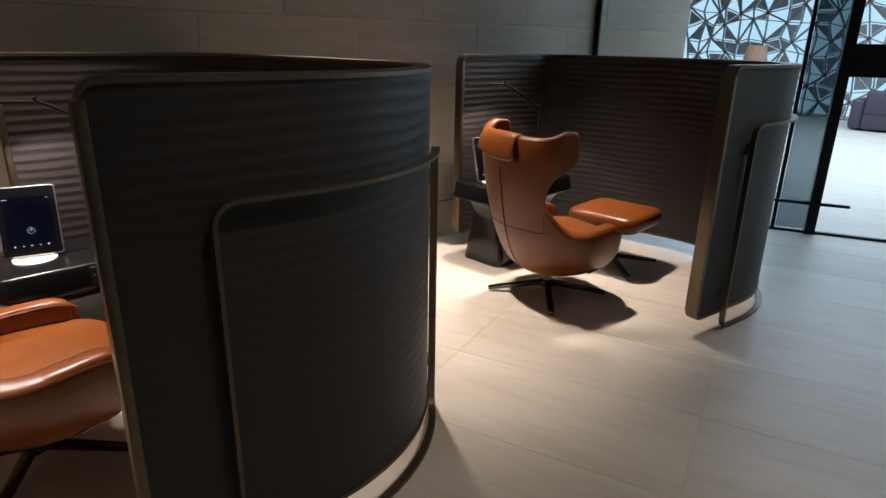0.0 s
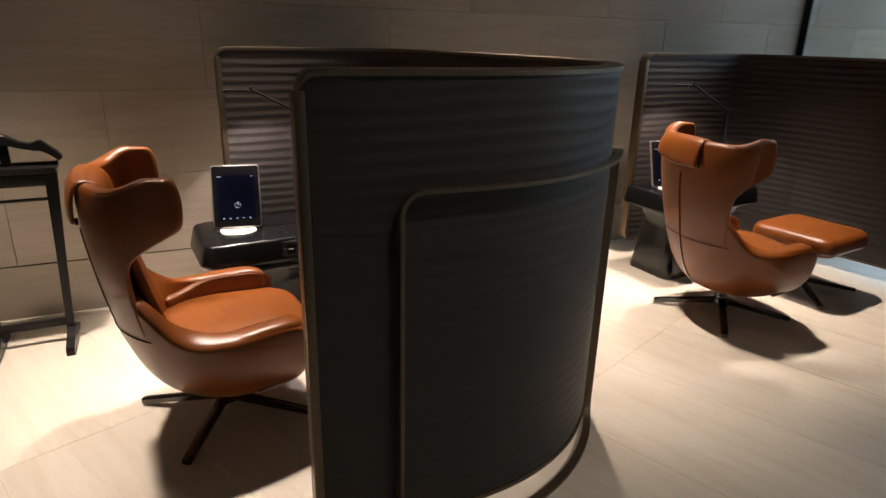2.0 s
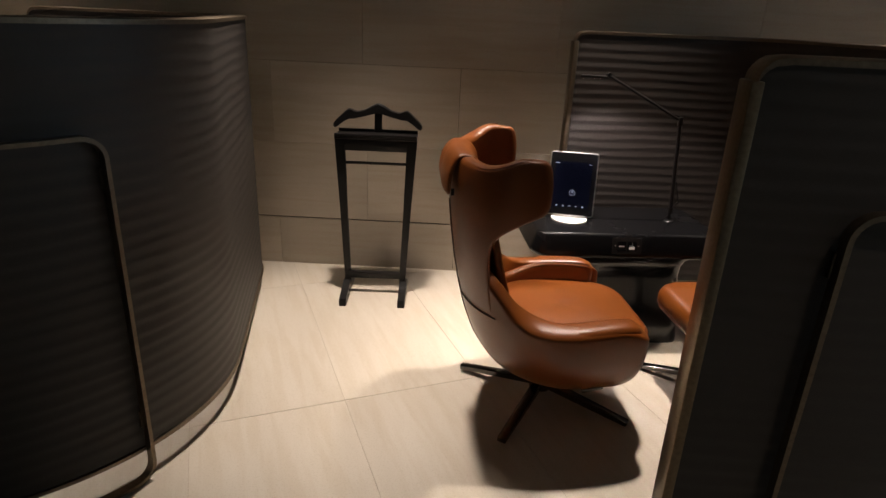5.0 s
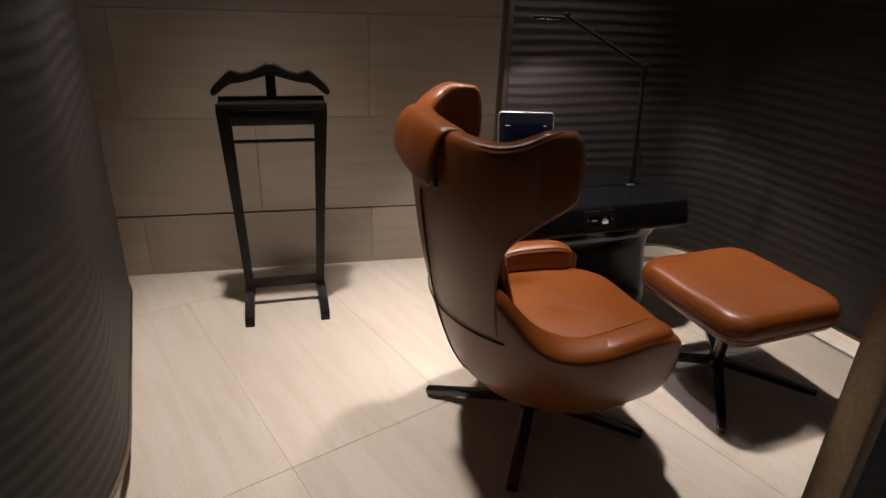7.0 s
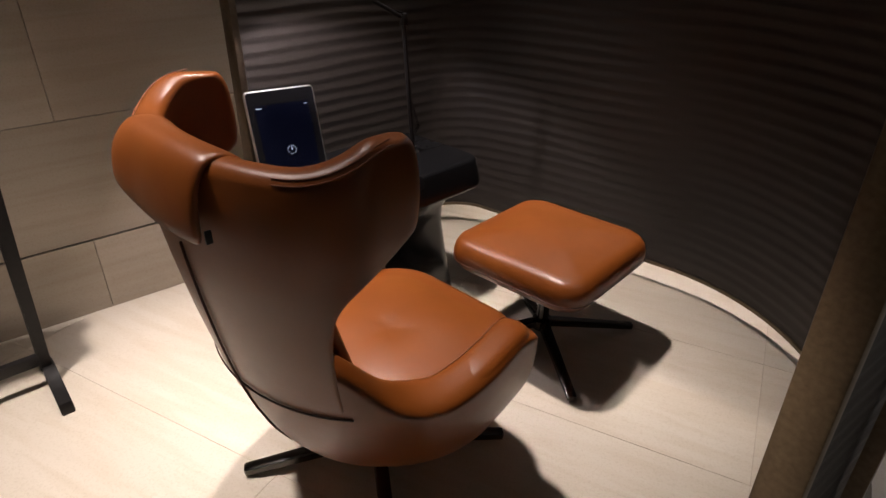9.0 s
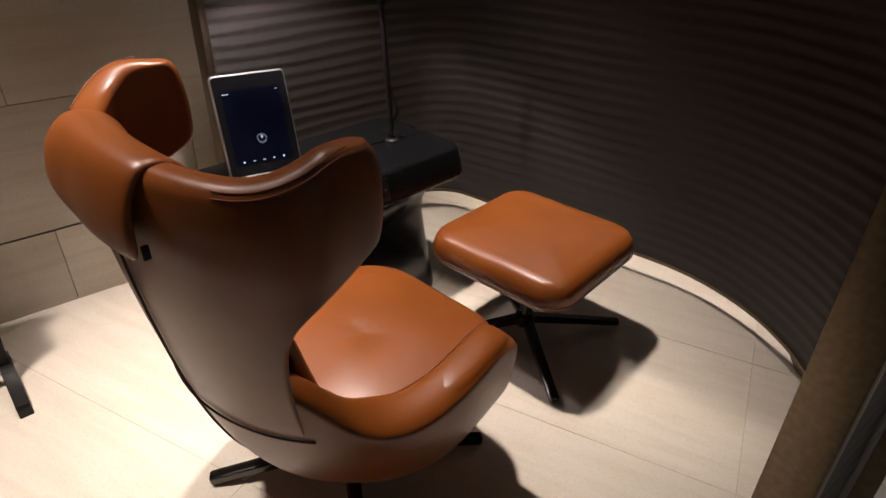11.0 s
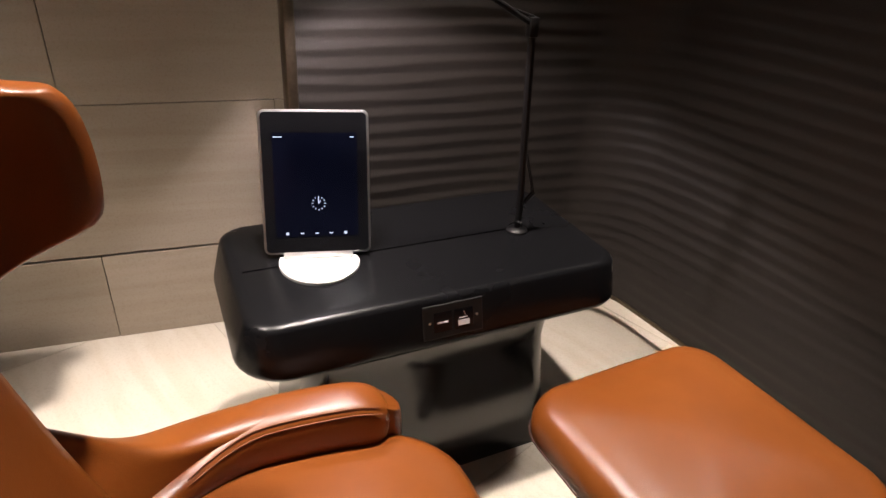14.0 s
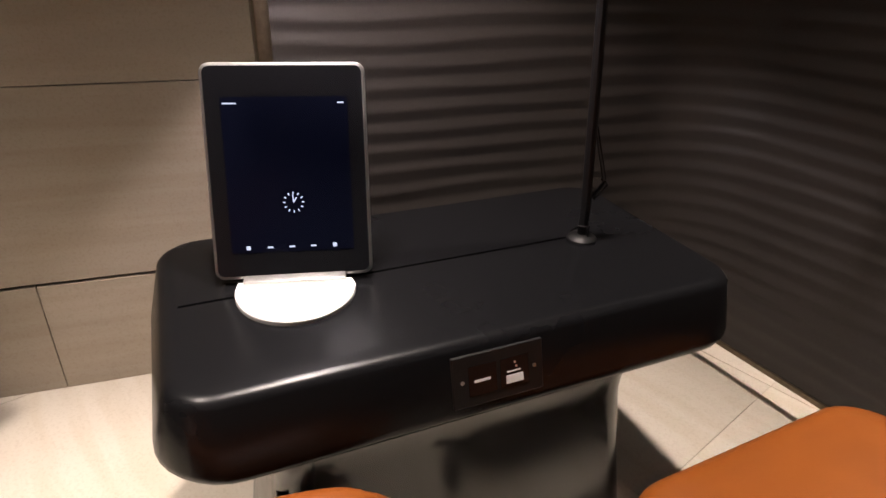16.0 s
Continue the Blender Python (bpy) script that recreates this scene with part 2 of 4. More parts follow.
floor = structure("floor", box(-7.0, X1 + 0.2, Y0 - 0.2, 17.4, -0.16, -0.0016), GROUT, "pale limestone tile floor with thin sandy joints", "floor")
wall_west = structure("wall_west", box(-0.35, -0.014, Y0, 6.6, 0, CEIL), GROOVE, "beige limestone block wall with a dark shadow gap", "wall")
# South and east walls are unseen, added to close the room.
structure("closing_wall_south", box(-0.35, X1 + 0.2, Y0 - 0.2, Y0, 0, CEIL), PLASTER, "unseen plain warm grey wall added to close the room to the south", "wall")
structure("closing_wall_east", box(X1, X1 + 0.2, Y0, 17.4, 0, CEIL), PLASTER, "unseen plain warm grey wall added to close the room across the aisle", "wall")
# Hall walls out of view, added to keep sky light out.
structure("closing_wall_hall", box(-7.2, -7.0, 6.6, 17.4, 0, CEIL), PLASTER, "unseen plain wall added to keep sky light out of the hall", "wall")
structure("closing_wall_hall_side", box(-7.0, -0.35, 6.4, 6.6, 0, CEIL), PLASTER, "unseen plain wall added to keep sky light out of the hall", "wall")
structure("ceiling", box(-7.0, X1 + 0.2, Y0 - 0.2, 17.4, CEIL, CEIL + 0.2), DARK_CEIL, "plain dim ceiling with small downlights", "ceiling")

# ---- pod screens ----
POD_Z0, POD_Z1, THICK = 0.100, 1.432, 0.064
RIB = 0.0445


def fillet_path(points, radii, step=0.03):
    """Plan curve through corner points with rounded corners, evenly sampled: (point, tangent, length so far)."""
    dense = [Vector(points[0])]
    for i in range(1, len(points) - 1):
        p, a, b = Vector(points[i]), Vector(points[i - 1]), Vector(points[i + 1])
        u, w = (a - p).normalized(), (b - p).normalized()
        half = u.angle(w) / 2
        t = radii[i] / math.tan(half)
        c = p + (u + w).normalized() * (radii[i] / math.sin(half))
        s0, s1 = p + u * t - c, p + w * t - c
        ang = s0.angle_signed(s1)
        for k in range(25):
            q = ang * k / 24
            dense.append(c + Vector((s0.x * math.cos(-q) - s0.y * math.sin(-q), s0.x * math.sin(-q) + s0.y * math.cos(-q))))
    dense.append(Vector(points[-1]))
    lengths = [0.0]
    for a, b in zip(dense, dense[1:]):
        lengths.append(lengths[-1] + (b - a).length)
    total = lengths[-1]
    n = round(total / step)
    ends = [0.004, 0.010, 0.018]
    out = []
    for s in sorted(ends + [total * k / n for k in range(n + 1)] + [total - e for e in ends]):
        i = max(j for j in range(len(lengths) - 1) if lengths[j] <= s + 1e-9)
        f = (s - lengths[i]) / max(1e-9, lengths[i + 1] - lengths[i])
        out.append((dense[i].lerp(dense[i + 1], f), s))
    res = []
    for k, (p, s) in enumerate(out):
        t = (out[min(k + 1, len(out) - 1)][0] - out[max(k - 1, 0)][0]).normalized()
        res.append((p, t, s))
    return res


POD_PATH = fillet_path([(0.25, 0.49), (0.18, 1.56), (2.29, 2.00), (2.22, 0.51)], [0, 0.24, 0.80, 0])
POD_LEN = POD_PATH[-1][2]


def pod_at(s):
    k = max([j for j in range(len(POD_PATH) - 1) if POD_PATH[j][2] <= s] or [0])
    (p, t, a), (q, u, b) = POD_PATH[k], POD_PATH[k + 1]
    f = (s - a) / (b - a)
    return p.lerp(q, f), t.lerp(u, f).normalized()


def pod_edge(s):
    """Height lost to the rounded corners near the free ends."""
    r, d = 0.05, min(s, POD_LEN - s)
    return 0.0 if d >= r else r - math.sqrt(max(0, r * r - (r - d) ** 2))


def rib_depth(s, z, side):
    """Soft pleats: straight valleys, with a crest that wanders up and down between them."""
    drift = 0.11 * math.sin(s * 3.1 + side * 1.3 + z * 0.7) + 0.07 * math.sin(s * 7.7 + z * 1.9 + side)
    q = (z / RIB + drift) % 1.0
    row = math.floor(z / RIB + drift)
    crest = 0.5 + 0.11 * math.sin(s * 6.3 + row * 0.55 + side) + 0.06 * math.sin(s * 14.1 + row * 1.7)
    h = q / crest if q < crest else (1 - q) / (1 - crest)
    return 0.45 * math.sin(h * math.pi / 2) + 0.55 * h ** 2.2


def pod_face(side):
    rows, verts, faces = 240, [], []
    for k in range(rows + 1):
        for p, t, s in POD_PATH:
            lost = pod_edge(s)
            z = POD_Z0 + lost + (POD_Z1 - POD_Z0 - 2 * lost) * k / rows
            fade = min(1, min(k, rows - k) / 4)
            d = THICK / 2 - 0.005 + (0.0024 if side > 0 else 0.0033) * rib_depth(s, z, side) * fade
            n = Vector((-t.y, t.x)) * side
            verts.append((p.x + n.x * d, p.y + n.y * d, z))
    w = len(POD_PATH)
    for k in range(rows):
        for i in range(w - 1):
            a = k * w + i
            faces.append((a, a + 1, a + w + 1, a + w) if side < 0 else (a, a + w, a + w + 1, a + 1))
    me = bpy.data.meshes.new("pod_face")
    me.from_pydata(verts, [], faces)
    me.polygons.foreach_set("use_smooth", [True] * len(faces))
    me.materials.append(FABRIC)
    return me


def pod_band(top):
    """The thin rim that closes the screen above or below."""
    rings = []
    h = THICK / 2 + 0.003
    for p, t, s in POD_PATH:
        z = POD_Z1 - pod_edge(s) if top else POD_Z0 + pod_edge(s)
        n = Vector((-t.y, t.x))
        q = 0.012 if top else -0.012
        rings.append([Vector((p.x + n.x * o, p.y + n.y * o, z + dz)) for o, dz in ((-h, -q), (-h, q * 0.1), (-h * 0.8, q * 0.4), (h * 0.8, q * 0.4), (h, q * 0.1), (h, -q))])
    return loft(rings)


def pod_end(s, sign):
    p, t = pod_at(s)
    m = Matrix.Translation((p.x, p.y, 0)) @ Matrix(((t.x, -t.y, 0, 0), (t.y, t.x, 0, 0), (0, 0, 1, 0), (0, 0, 0, 1)))
    x0, x1 = sorted((0.010 * sign, -0.016 * sign))
    return box(x0, x1, -THICK / 2 - 0.0035, THICK / 2 + 0.0035, POD_Z0 + 0.045, POD_Z1 - 0.045, 0.004, 2, m=m)


def nearest_s(x, y):
    return min(POD_PATH, key=lambda q: (q[0] - Vector((x, y))).length)[2]


def pod_frame():
    """A flat bar bent into an upright loop that stands on the floor and hugs the outside of the curve."""
    s0, s1, z0, z1, r = nearest_s(1.86, 1.72), nearest_s(2.3, 0.755), 0.007, 1.14, 0.06
    path = []
    for cs, cz, a0 in ((s1 - r, z1 - r, 0), (s0 + r, z1 - r, 90), (s0 + r, z0 + r, 180), (s1 - r, z0 + r, 270)):
        for k in range(7):
            a = radians(a0 + 15 * k)
            path.append((cs + r * math.cos(a), cz + r * math.sin(a), math.cos(a), math.sin(a)))
        last = path[-1]
        if a0 in (0, 180):
            end = s0 + r if a0 == 0 else s1 - r
            n = 16
            for k in range(1, n):
                path.append((last[0] + (end - last[0]) * k / n, last[1], last[2], last[3]))
    rings = []
    for s, z, ns, nz in path:
        p, t = pod_at(s)
        n = Vector((t.y, -t.x)) * -1
        ring = []
        for o, q in ((0.037, -0.006), (0.037, 0.006), (0.067, 0.006), (0.067, -0.006)):
            ring.append(Vector((p.x + n.x * o + t.x * ns * q, p.y + n.y * o + t.y * ns * q, z + nz * q)))
        rings.append(ring)
    rings.append([v.copy() for v in rings[0]])
    bm = loft(rings, caps=False)
    bmesh.ops.remove_doubles(bm, verts=bm.verts, dist=0.0002)
    return bm


def pod_brackets():
    out = []
    for s in (nearest_s(1.86, 1.72), nearest_s(2.3, 0.755)):
        for z in (0.22, 1.02):
            p, t = pod_at(s)
            m = Matrix.Translation((p.x, p.y, z)) @ Matrix(((t.x, -t.y, 0, 0), (t.y, t.x, 0, 0), (0, 0, 1, 0), (0, 0, 0, 1)))
            out.append(box(-0.009, 0.009, 0.022, 0.041, -0.03, 0.03, 0.002, 1, m=m))
    return out


pod = thing("pod_screen", "curved dark brown ribbed privacy screen with bronze edging", "privacy screen", "pod screens along the wall")
for side in (1, -1):
    o = new("ribbed_panel", pod_face(side))
    o.parent = pod
part("top_rim", pod_band(True), BLACK_BRONZE, pod, "dark bronze rim")
part("bottom_rim", pod_band(False), BLACK_BRONZE, pod)
part("end_post", pod_end(0.0, -1), BRONZE, pod, "bronze edge strip")
part("end_post", pod_end(POD_LEN, 1), BRONZE, pod, "bronze edge strip")
loop_frame = part("support_frame", pod_frame(), BLACK_BRONZE, pod, "flat bronze bar bent into a loop", angle=25)
for bm in pod_brackets():
    part("bracket", bm, BLACK_BRONZE, loop_frame)
for k in (-1, 1):
    copy_thing(pod, Matrix.Translation((0, PITCH * k, 0)))


# ---- armchair ----
SHELL_ROWS = [  # height, half width, back, front end, roundness of the back
    (0.150, 0.075, -0.055, 0.06, 0.09), (0.164, 0.165, -0.125, 0.15, 0.19), (0.205, 0.262, -0.205, 0.212, 0.28),
    (0.265, 0.326, -0.262, 0.252, 0.33), (0.335, 0.356, -0.300, 0.270, 0.345), (0.420, 0.367, -0.332, 0.275, 0.33),
    (0.475, 0.366, -0.348, 0.270, 0.305), (0.50, 0.362, -0.354, -0.265, 0.285), (0.55, 0.351, -0.366, -0.280, 0.245),
    (0.60, 0.340, -0.376, -0.290, 0.215), (0.65, 0.333, -0.385, -0.298, 0.190), (0.70, 0.331, -0.393, -0.304, 0.178),
    (0.75, 0.333, -0.400, -0.307, 0.17), (0.79, 0.338, -0.405, -0.304, 0.17), (0.82, 0.342, -0.409, -0.290, 0.17),
    (0.845, 0.346, -0.411, -0.266, 0.17), (0.868, 0.349, -0.413, -0.220, 0.17), (0.888, 0.351, -0.414, -0.170, 0.17),
    (0.900, 0.353, -0.415, -0.146, 0.17), (0.915, 0.355, -0.416, -0.138, 0.17), (0.962, 0.357, -0.417, -0.134, 0.17),
    (1.010, 0.358, -0.416, -0.137, 0.17), (1.045, 0.356, -0.414, -0.143, 0.17), (1.062, 0.354, -0.413, -0.151, 0.17),
    (1.072, 0.352, -0.412, -0.161, 0.17)]
HIDE = 0.056            # thickness of the padding


def shell_row(z):
    for r, q in zip(SHELL_ROWS, SHELL_ROWS[1:]):
        if z <= q[0]:
            f = max(0.0, (z - r[0]) / (q[0] - r[0]))
            return tuple(a + (b - a) * f for a, b in zip(r, q))
    return SHELL_ROWS[-1]


def shell_point(row, a, off=0.0):
    """a runs from one front end (-1) round the back (0) to the other (1): an ellipse that goes on as two straight sides. off: metres inside the outer face."""
    z, w, yb, yf, depth = row
    w, yb, depth = max(0.02, w - off), yb + off, max(0.04, depth - off * 0.5)
    reach = max(0.01, yf - yb)
    q_end = math.acos(max(0.0, 1 - reach / depth)) if reach < depth else math.pi / 2
    arc = q_end * (w + depth) / 2
    straight = max(0.0, reach - depth)
    d = abs(a) * (arc + straight)
    if d <= arc:
        q = d / arc * q_end
        x, y = w * math.sin(q), yb + depth * (1 - math.cos(q))
    else:
        x, y = w, yb + depth + d - arc
    x *= 1 - 0.11 * smoothstep(0.0, 0.34, y) * (1 - smoothstep(0.5, 0.6, z))
    x *= 1 - 0.07 * smoothstep(-0.32, -0.10, y) * smoothstep(0.78, 0.86, z)
    return Vector((math.copysign(x, a), y, z))


def shell_at(z, a):
    return shell_point(shell_row(z), a)


def back_at(z, x, off=0.0):
    """A point of the back at height z, x to the side, off metres in front of the outer face."""
    row = shell_row(z)
    u = min(0.97, abs(x) / row[1])
    return Vector((x, row[2] + row[4] * (1 - math.sqrt(1 - u * u)) + off, z))


def thick_ring(point, n=40):
    """One closed ring of a padded wall: outer face, rounded end, inner face, rounded end. point(a, off) gives places."""
    outer = [point(-1 + 2 * k / n, 0.0) for k in range(n + 1)]
    inner = [point(-1 + 2 * k / n, HIDE) for k in range(n + 1)]

    def cap(o, i, before):
        mid = (o + i) / 2
        t = (o - before).normalized()
        return mid + t * HIDE * 0.42

    return outer + [cap(outer[-1], inner[-1], outer[-2])] + inner[::-1] + [cap(outer[0], inner[0], outer[1])]


def padded(rings, n=40):
    """Rings lofted upwards and closed over the top with a soft roll."""
    last = rings[-1]
    m = len(last)
    for pinch, up in ((0.25, 0.011), (0.62, 0.017)):
        ring = []
        for k, p in enumerate(last):
            if k <= n:
                q = last[2 * n + 2 - k]
            elif k == n + 1:
                q = last[n] + last[n + 2] - p
            elif k == 2 * n + 3:
                q = last[0] + last[2 * n + 2] - p
            else:
                q = last[2 * n + 2 - k]
            a = abs(-1 + 2 * (k if k <= n else 2 * n + 2 - k) / n) if k not in (n + 1, 2 * n + 3) else 1.0
            ring.append(p.lerp((p + q) / 2, pinch) + Vector((0, 0, up * (1 - 0.8 * smoothstep(0.8, 1.0, a)))))
        rings = rings + [ring]
    bm = bmesh.new()
    rows = [[bm.verts.new(p) for p in ring] for ring in rings]
    for a, b in zip(rows, rows[1:]):
        for i in range(m):
            j = (i + 1) % m
            bm.faces.new((a[i], a[j], b[j], b[i]))
    top = rows[-1]
    for k in range(n):
        bm.faces.new((top[k], top[k + 1], top[2 * n + 1 - k], top[2 * n + 2 - k]))
    bm.faces.new((top[n], top[n + 1], top[n + 2]))
    bm.faces.new((top[2 * n + 3], top[0], top[2 * n + 2]))
    bottom = rows[0]
    bm.faces.new(bottom[::-1])
    return bm


RIM = [(-0.40, 0.66), (-0.30, 0.66), (-0.28, 0.615), (-0.26, 0.575), (-0.235, 0.538), (-0.205, 0.512), (-0.16, 0.497), (-0.10, 0.490), (0.0, 0.492), (0.10, 0.498), (0.20, 0.502), (0.24, 0.493), (0.265, 0.472), (0.30, 0.440)]


def arm_rim(y):
    """Height of the bucket's rim along its side."""
    return sum(interp(RIM, y + d) for d in (-0.03, -0.015, 0.0, 0.015, 0.03)) / 5


def bucket():
    rings = []
    z0 = SHELL_ROWS[0][0]
    for v in (0.0, 0.05, 0.12, 0.22, 0.34, 0.46, 0.58, 0.70, 0.82, 0.92, 0.97, 1.0):
        def point(a, off, v=v):
            y = shell_point((0.5, 0.36, -0.372, 0.270, 0.26), a)[1]
            slant = 0.016 * smoothstep(-0.27, -0.16, y) * (1 - off / HIDE)
            z = z0 + (arm_rim(y) - slant - z0) * v
            row = list(shell_row(z))
            row[3] = shell_row(min(z, 0.47))[3]
            high = smoothstep(0.50, 0.57, z)
            p = shell_point(row, a, off * (1.62 - 0.70 * high) - 0.003 + 0.006 * high)
            return Vector((p.x, p.y, z))
        rings.append(thick_ring(point, 48))
    return padded(rings, 48)


def lowered(z, a):
    """The top edge sinks from the tips of the wings towards the head."""
    return z if z < 0.955 else 0.955 + (z - 0.955) * (0.60 + 0.38 * smoothstep(0.45, 0.95, abs(a)))


def back_shell():
    rows = [(0.44, 0.354, -0.330, -0.265, 0.32), (0.475, 0.359, -0.343, -0.280, 0.30)] + [r for r in SHELL_ROWS if r[0] >= 0.49]
    def point(r, a, off):
        p = shell_point(r, a, off)
        p.z = lowered(p.z, a)
        return p

    return padded([thick_ring(lambda a, off, r=r: point(r, a, off)) for r in rows])


def modified(ob, *mods):
    for kind, settings in mods:
        m = ob.modifiers.new(kind.lower(), kind)
        if kind == "SOLIDIFY":
            m.thickness, m.offset, m.use_even_offset = settings
        if kind == "SUBSURF":
            m.levels = m.render_levels = settings
        if kind == "BEVEL":
            m.width, m.segments = settings
    return ob


def cushion(hx, y0, y1, z0, z1, corner, crown, dimple=None, rings=9, n=10):
    """A stuffed pad: rounded plan, swollen sides and a domed top."""
    cy, hy = (y0 + y1) / 2, (y1 - y0) / 2
    out = []
    for k in range(rings + 1):
        a = -math.pi / 2 + math.pi * k / rings
        inset = (1 - abs(math.cos(a)) ** 0.75) * min(hx, hy) * 0.20
        z = (z0 + z1) / 2 + math.sin(a) * (z1 - z0) / 2
        out.append(rounded_rect(hx - inset, hy - inset, max(0.02, corner - inset * 0.6), z, n, 0, cy))
    top = out[-1]
    for f in (0.90, 0.80, 0.70, 0.60, 0.50, 0.41, 0.33, 0.26, 0.19, 0.13, 0.08, 0.03):
        ring = []
        for p in top:
            q = Vector((p.x * f, cy + (p.y - cy) * f, z1 + crown * (1 - f * f)))
            if dimple:
                d = math.hypot(q.x - dimple[0], q.y - dimple[1])
                a = math.atan2(q.y - dimple[1], q.x - dimple[0])
                q.z -= 0.0045 * math.exp(-(d / 0.040) ** 2) + 0.006 * math.exp(-(d / 0.11) ** 2)
                q.z += 0.0009 * math.sin(5 * a + 1.1) * math.exp(-((d - 0.045) / 0.03) ** 2)
            ring.append(q)
        out.append(ring)
    return loft(out)


def arm_pad(sx):
    """The thick roll along one side: blunt in front, sinking into the bucket behind."""
    rings = []
    for k in range(17):
        f = k / 16
        y = 0.258 - 0.43 * f
        grow = smoothstep(-0.02, 0.10, f)
        u = max(0.0, -y / 0.33)
        x = 0.364 * math.sqrt(1 - u * u) * (1 - 0.11 * smoothstep(0.0, 0.34, y)) - 0.049 - 0.033 * smoothstep(0.5, 1.0, f)
        top = arm_rim(y) + 0.010 - 0.040 * smoothstep(0.50, 1.0, f)
        blunt = 0.55 if k == 0 else 0.84 + 0.16 * grow
        hx, hz = 0.052 * blunt, 0.058 * blunt * (1 - 0.5 * smoothstep(0.5, 1.0, f))
        ring = []
        for i in range(20):
            a = 2 * math.pi * i / 20
            c, d = math.cos(a), math.sin(a)
            ring.append(Vector((sx * (x + hx * math.copysign(abs(c) ** 0.62, c)), y, top - hz + hz * math.copysign(abs(d) ** 0.62, d))))
        rings.append(ring)
    return rings


def star_leg(angle, reach, z_hub, z_tip, w0, w1, h0, h1):
    rings = []
    for f in (0.0, 0.1, 0.5, 0.93, 0.985, 1.0):
        r = 0.02 + (reach - 0.02) * f
        w, h, z = w0 + (w1 - w0) * f, h0 + (h1 - h0) * f, z_hub + (z_tip - z_hub) * f
        if f == 1.0:
            w, h = w * 0.7, h * 0.6
        c = 0.25
        ring = []
        for a, b in ((-1, -1 + c), (-1 + c, -1), (1 - c, -1), (1, -1 + c), (1, 1 - c), (1 - c, 1), (-1 + c, 1), (-1, 1 - c)):
            ring.append(Vector((r, a * w / 2, max(0.001, z + (b - 1) * h / 2))))
        rings.append(ring)
    bm = loft(rings)
    bm.transform(pose(0, 0, 0, 0, 0, angle))
    return bm


def seam(points, radius=0.0022):
    return tube(points, radius, 6)


def make_armchair(at, label):
    chair = thing("armchair", label, "armchair", "lounge armchairs", at=at)
    modified(part("bucket", bucket(), LEATHER, chair, "cognac leather bucket with low arms", angle=80), ("SUBSURF", 1))
    body = part("winged_back", back_shell(), LEATHER, chair, "high leather back with two wings", angle=80)
    modified(body, ("SUBSURF", 1))
    pad = cushion(0.322, -0.268, 0.352, 0.352, 0.424, 0.180, 0.030, (0.03, 0.05))
    for v in pad.verts:
        v.co.x *= (1 - 0.10 * smoothstep(0.0, 0.32, v.co.y)) * (1 - 0.14 * smoothstep(0.405, 0.352, v.co.z))
        v.co.y -= 0.05 * smoothstep(0.405, 0.352, v.co.z) * smoothstep(0.0, 0.3, v.co.y)
    part("seat", pad, LEATHER, chair, "soft seat cushion creased in the middle", angle=80)
    for sx in (-1, 1):
        rings = arm_pad(sx)
        arm = part("armrest", loft(rings), LEATHER, chair, "padded leather arm with a stitched edge", angle=80)
        modified(arm, ("SUBSURF", 1))
        for i in (7, 8):
            part("stitching", seam([r[i] + Vector((0, 0, 0.0012)) for r in rings[1:14]], 0.0013), THREAD, arm)
    # inner back cushion, then the head cushion that folds over the top
    rows = [[back_at(z, x, off) for x in [0.215 * k / 6 for k in range(-6, 7)]]
            for z, off in ((0.37, 0.085), (0.40, 0.100), (0.48, 0.106), (0.58, 0.104), (0.68, 0.100), (0.78, 0.094), (0.86, 0.088), (0.90, 0.074))]
    back = part("back_cushion", loft(rows, closed=False, caps=False), LEATHER, chair, angle=80)
    modified(back, ("SOLIDIFY", (0.034, 0.0, True)), ("SUBSURF", 1))
    profile = [(0.088, 0.80), (0.094, 0.86), (0.096, 0.92), (0.092, 0.975), (0.080, 1.014), (0.055, 1.040), (0.022, 1.048), (0.000, 1.041), (-0.012, 1.015), (-0.020, 0.985), (-0.024, 0.945), (-0.026, 0.900)]
    rows = []
    for k, (off, z) in enumerate(profile):
        row = []
        for x in [-0.20 + 0.33 * i / 10 for i in range(11)]:
            far = smoothstep(-0.06, -0.19, x)
            p = back_at(min(z, 1.05), x, off - (0.022 * far * (k - 6) / 5 if k > 6 else 0.0))
            row.append(p + Vector((0, 0, max(0.0, z - 1.05) - (0.010 * (x / 0.2) ** 2 if z > 1.01 else 0.0) + (0.030 * far * (k - 6) / 5 if k > 6 else 0.0))))
        rows.append(row)
    head = part("head_cushion", loft(rows, closed=False, caps=False), LEATHER, chair, "leather head cushion folded over the back", angle=80)
    modified(head, ("SOLIDIFY", (0.015, 0.0, True)), ("SUBSURF", 1))
    for x in (-0.203, 0.134):
        p = back_at(0.92, x, -0.016)
        part("strap_clip", box(x - 0.003, x + 0.003, p.y - 0.006, p.y + 0.006, 0.908, 0.932, 0.002), BLACK_METAL, head, "small black clip")
    part("back_seam", seam([shell_at(z, 0.0) + Vector((0, -0.0035, 0)) for z in [0.20 + 0.03 * k for k in range(23)]], 0.0028), SEAM, body)
    part("back_seam", seam([back_at(0.506, x, -0.0045) for x in [-0.27 + 0.018 * k for k in range(31)]], 0.0022), SEAM, body)
    for sx in (-1, 1):
        for off, dz in ((0.0005, 0.003), (0.0065, 0.0105)):
            pts = []
            for k in range(18):
                a = sx * (0.42 + 0.50 * k / 17)
                p = shell_point(SHELL_ROWS[-1], a, off)
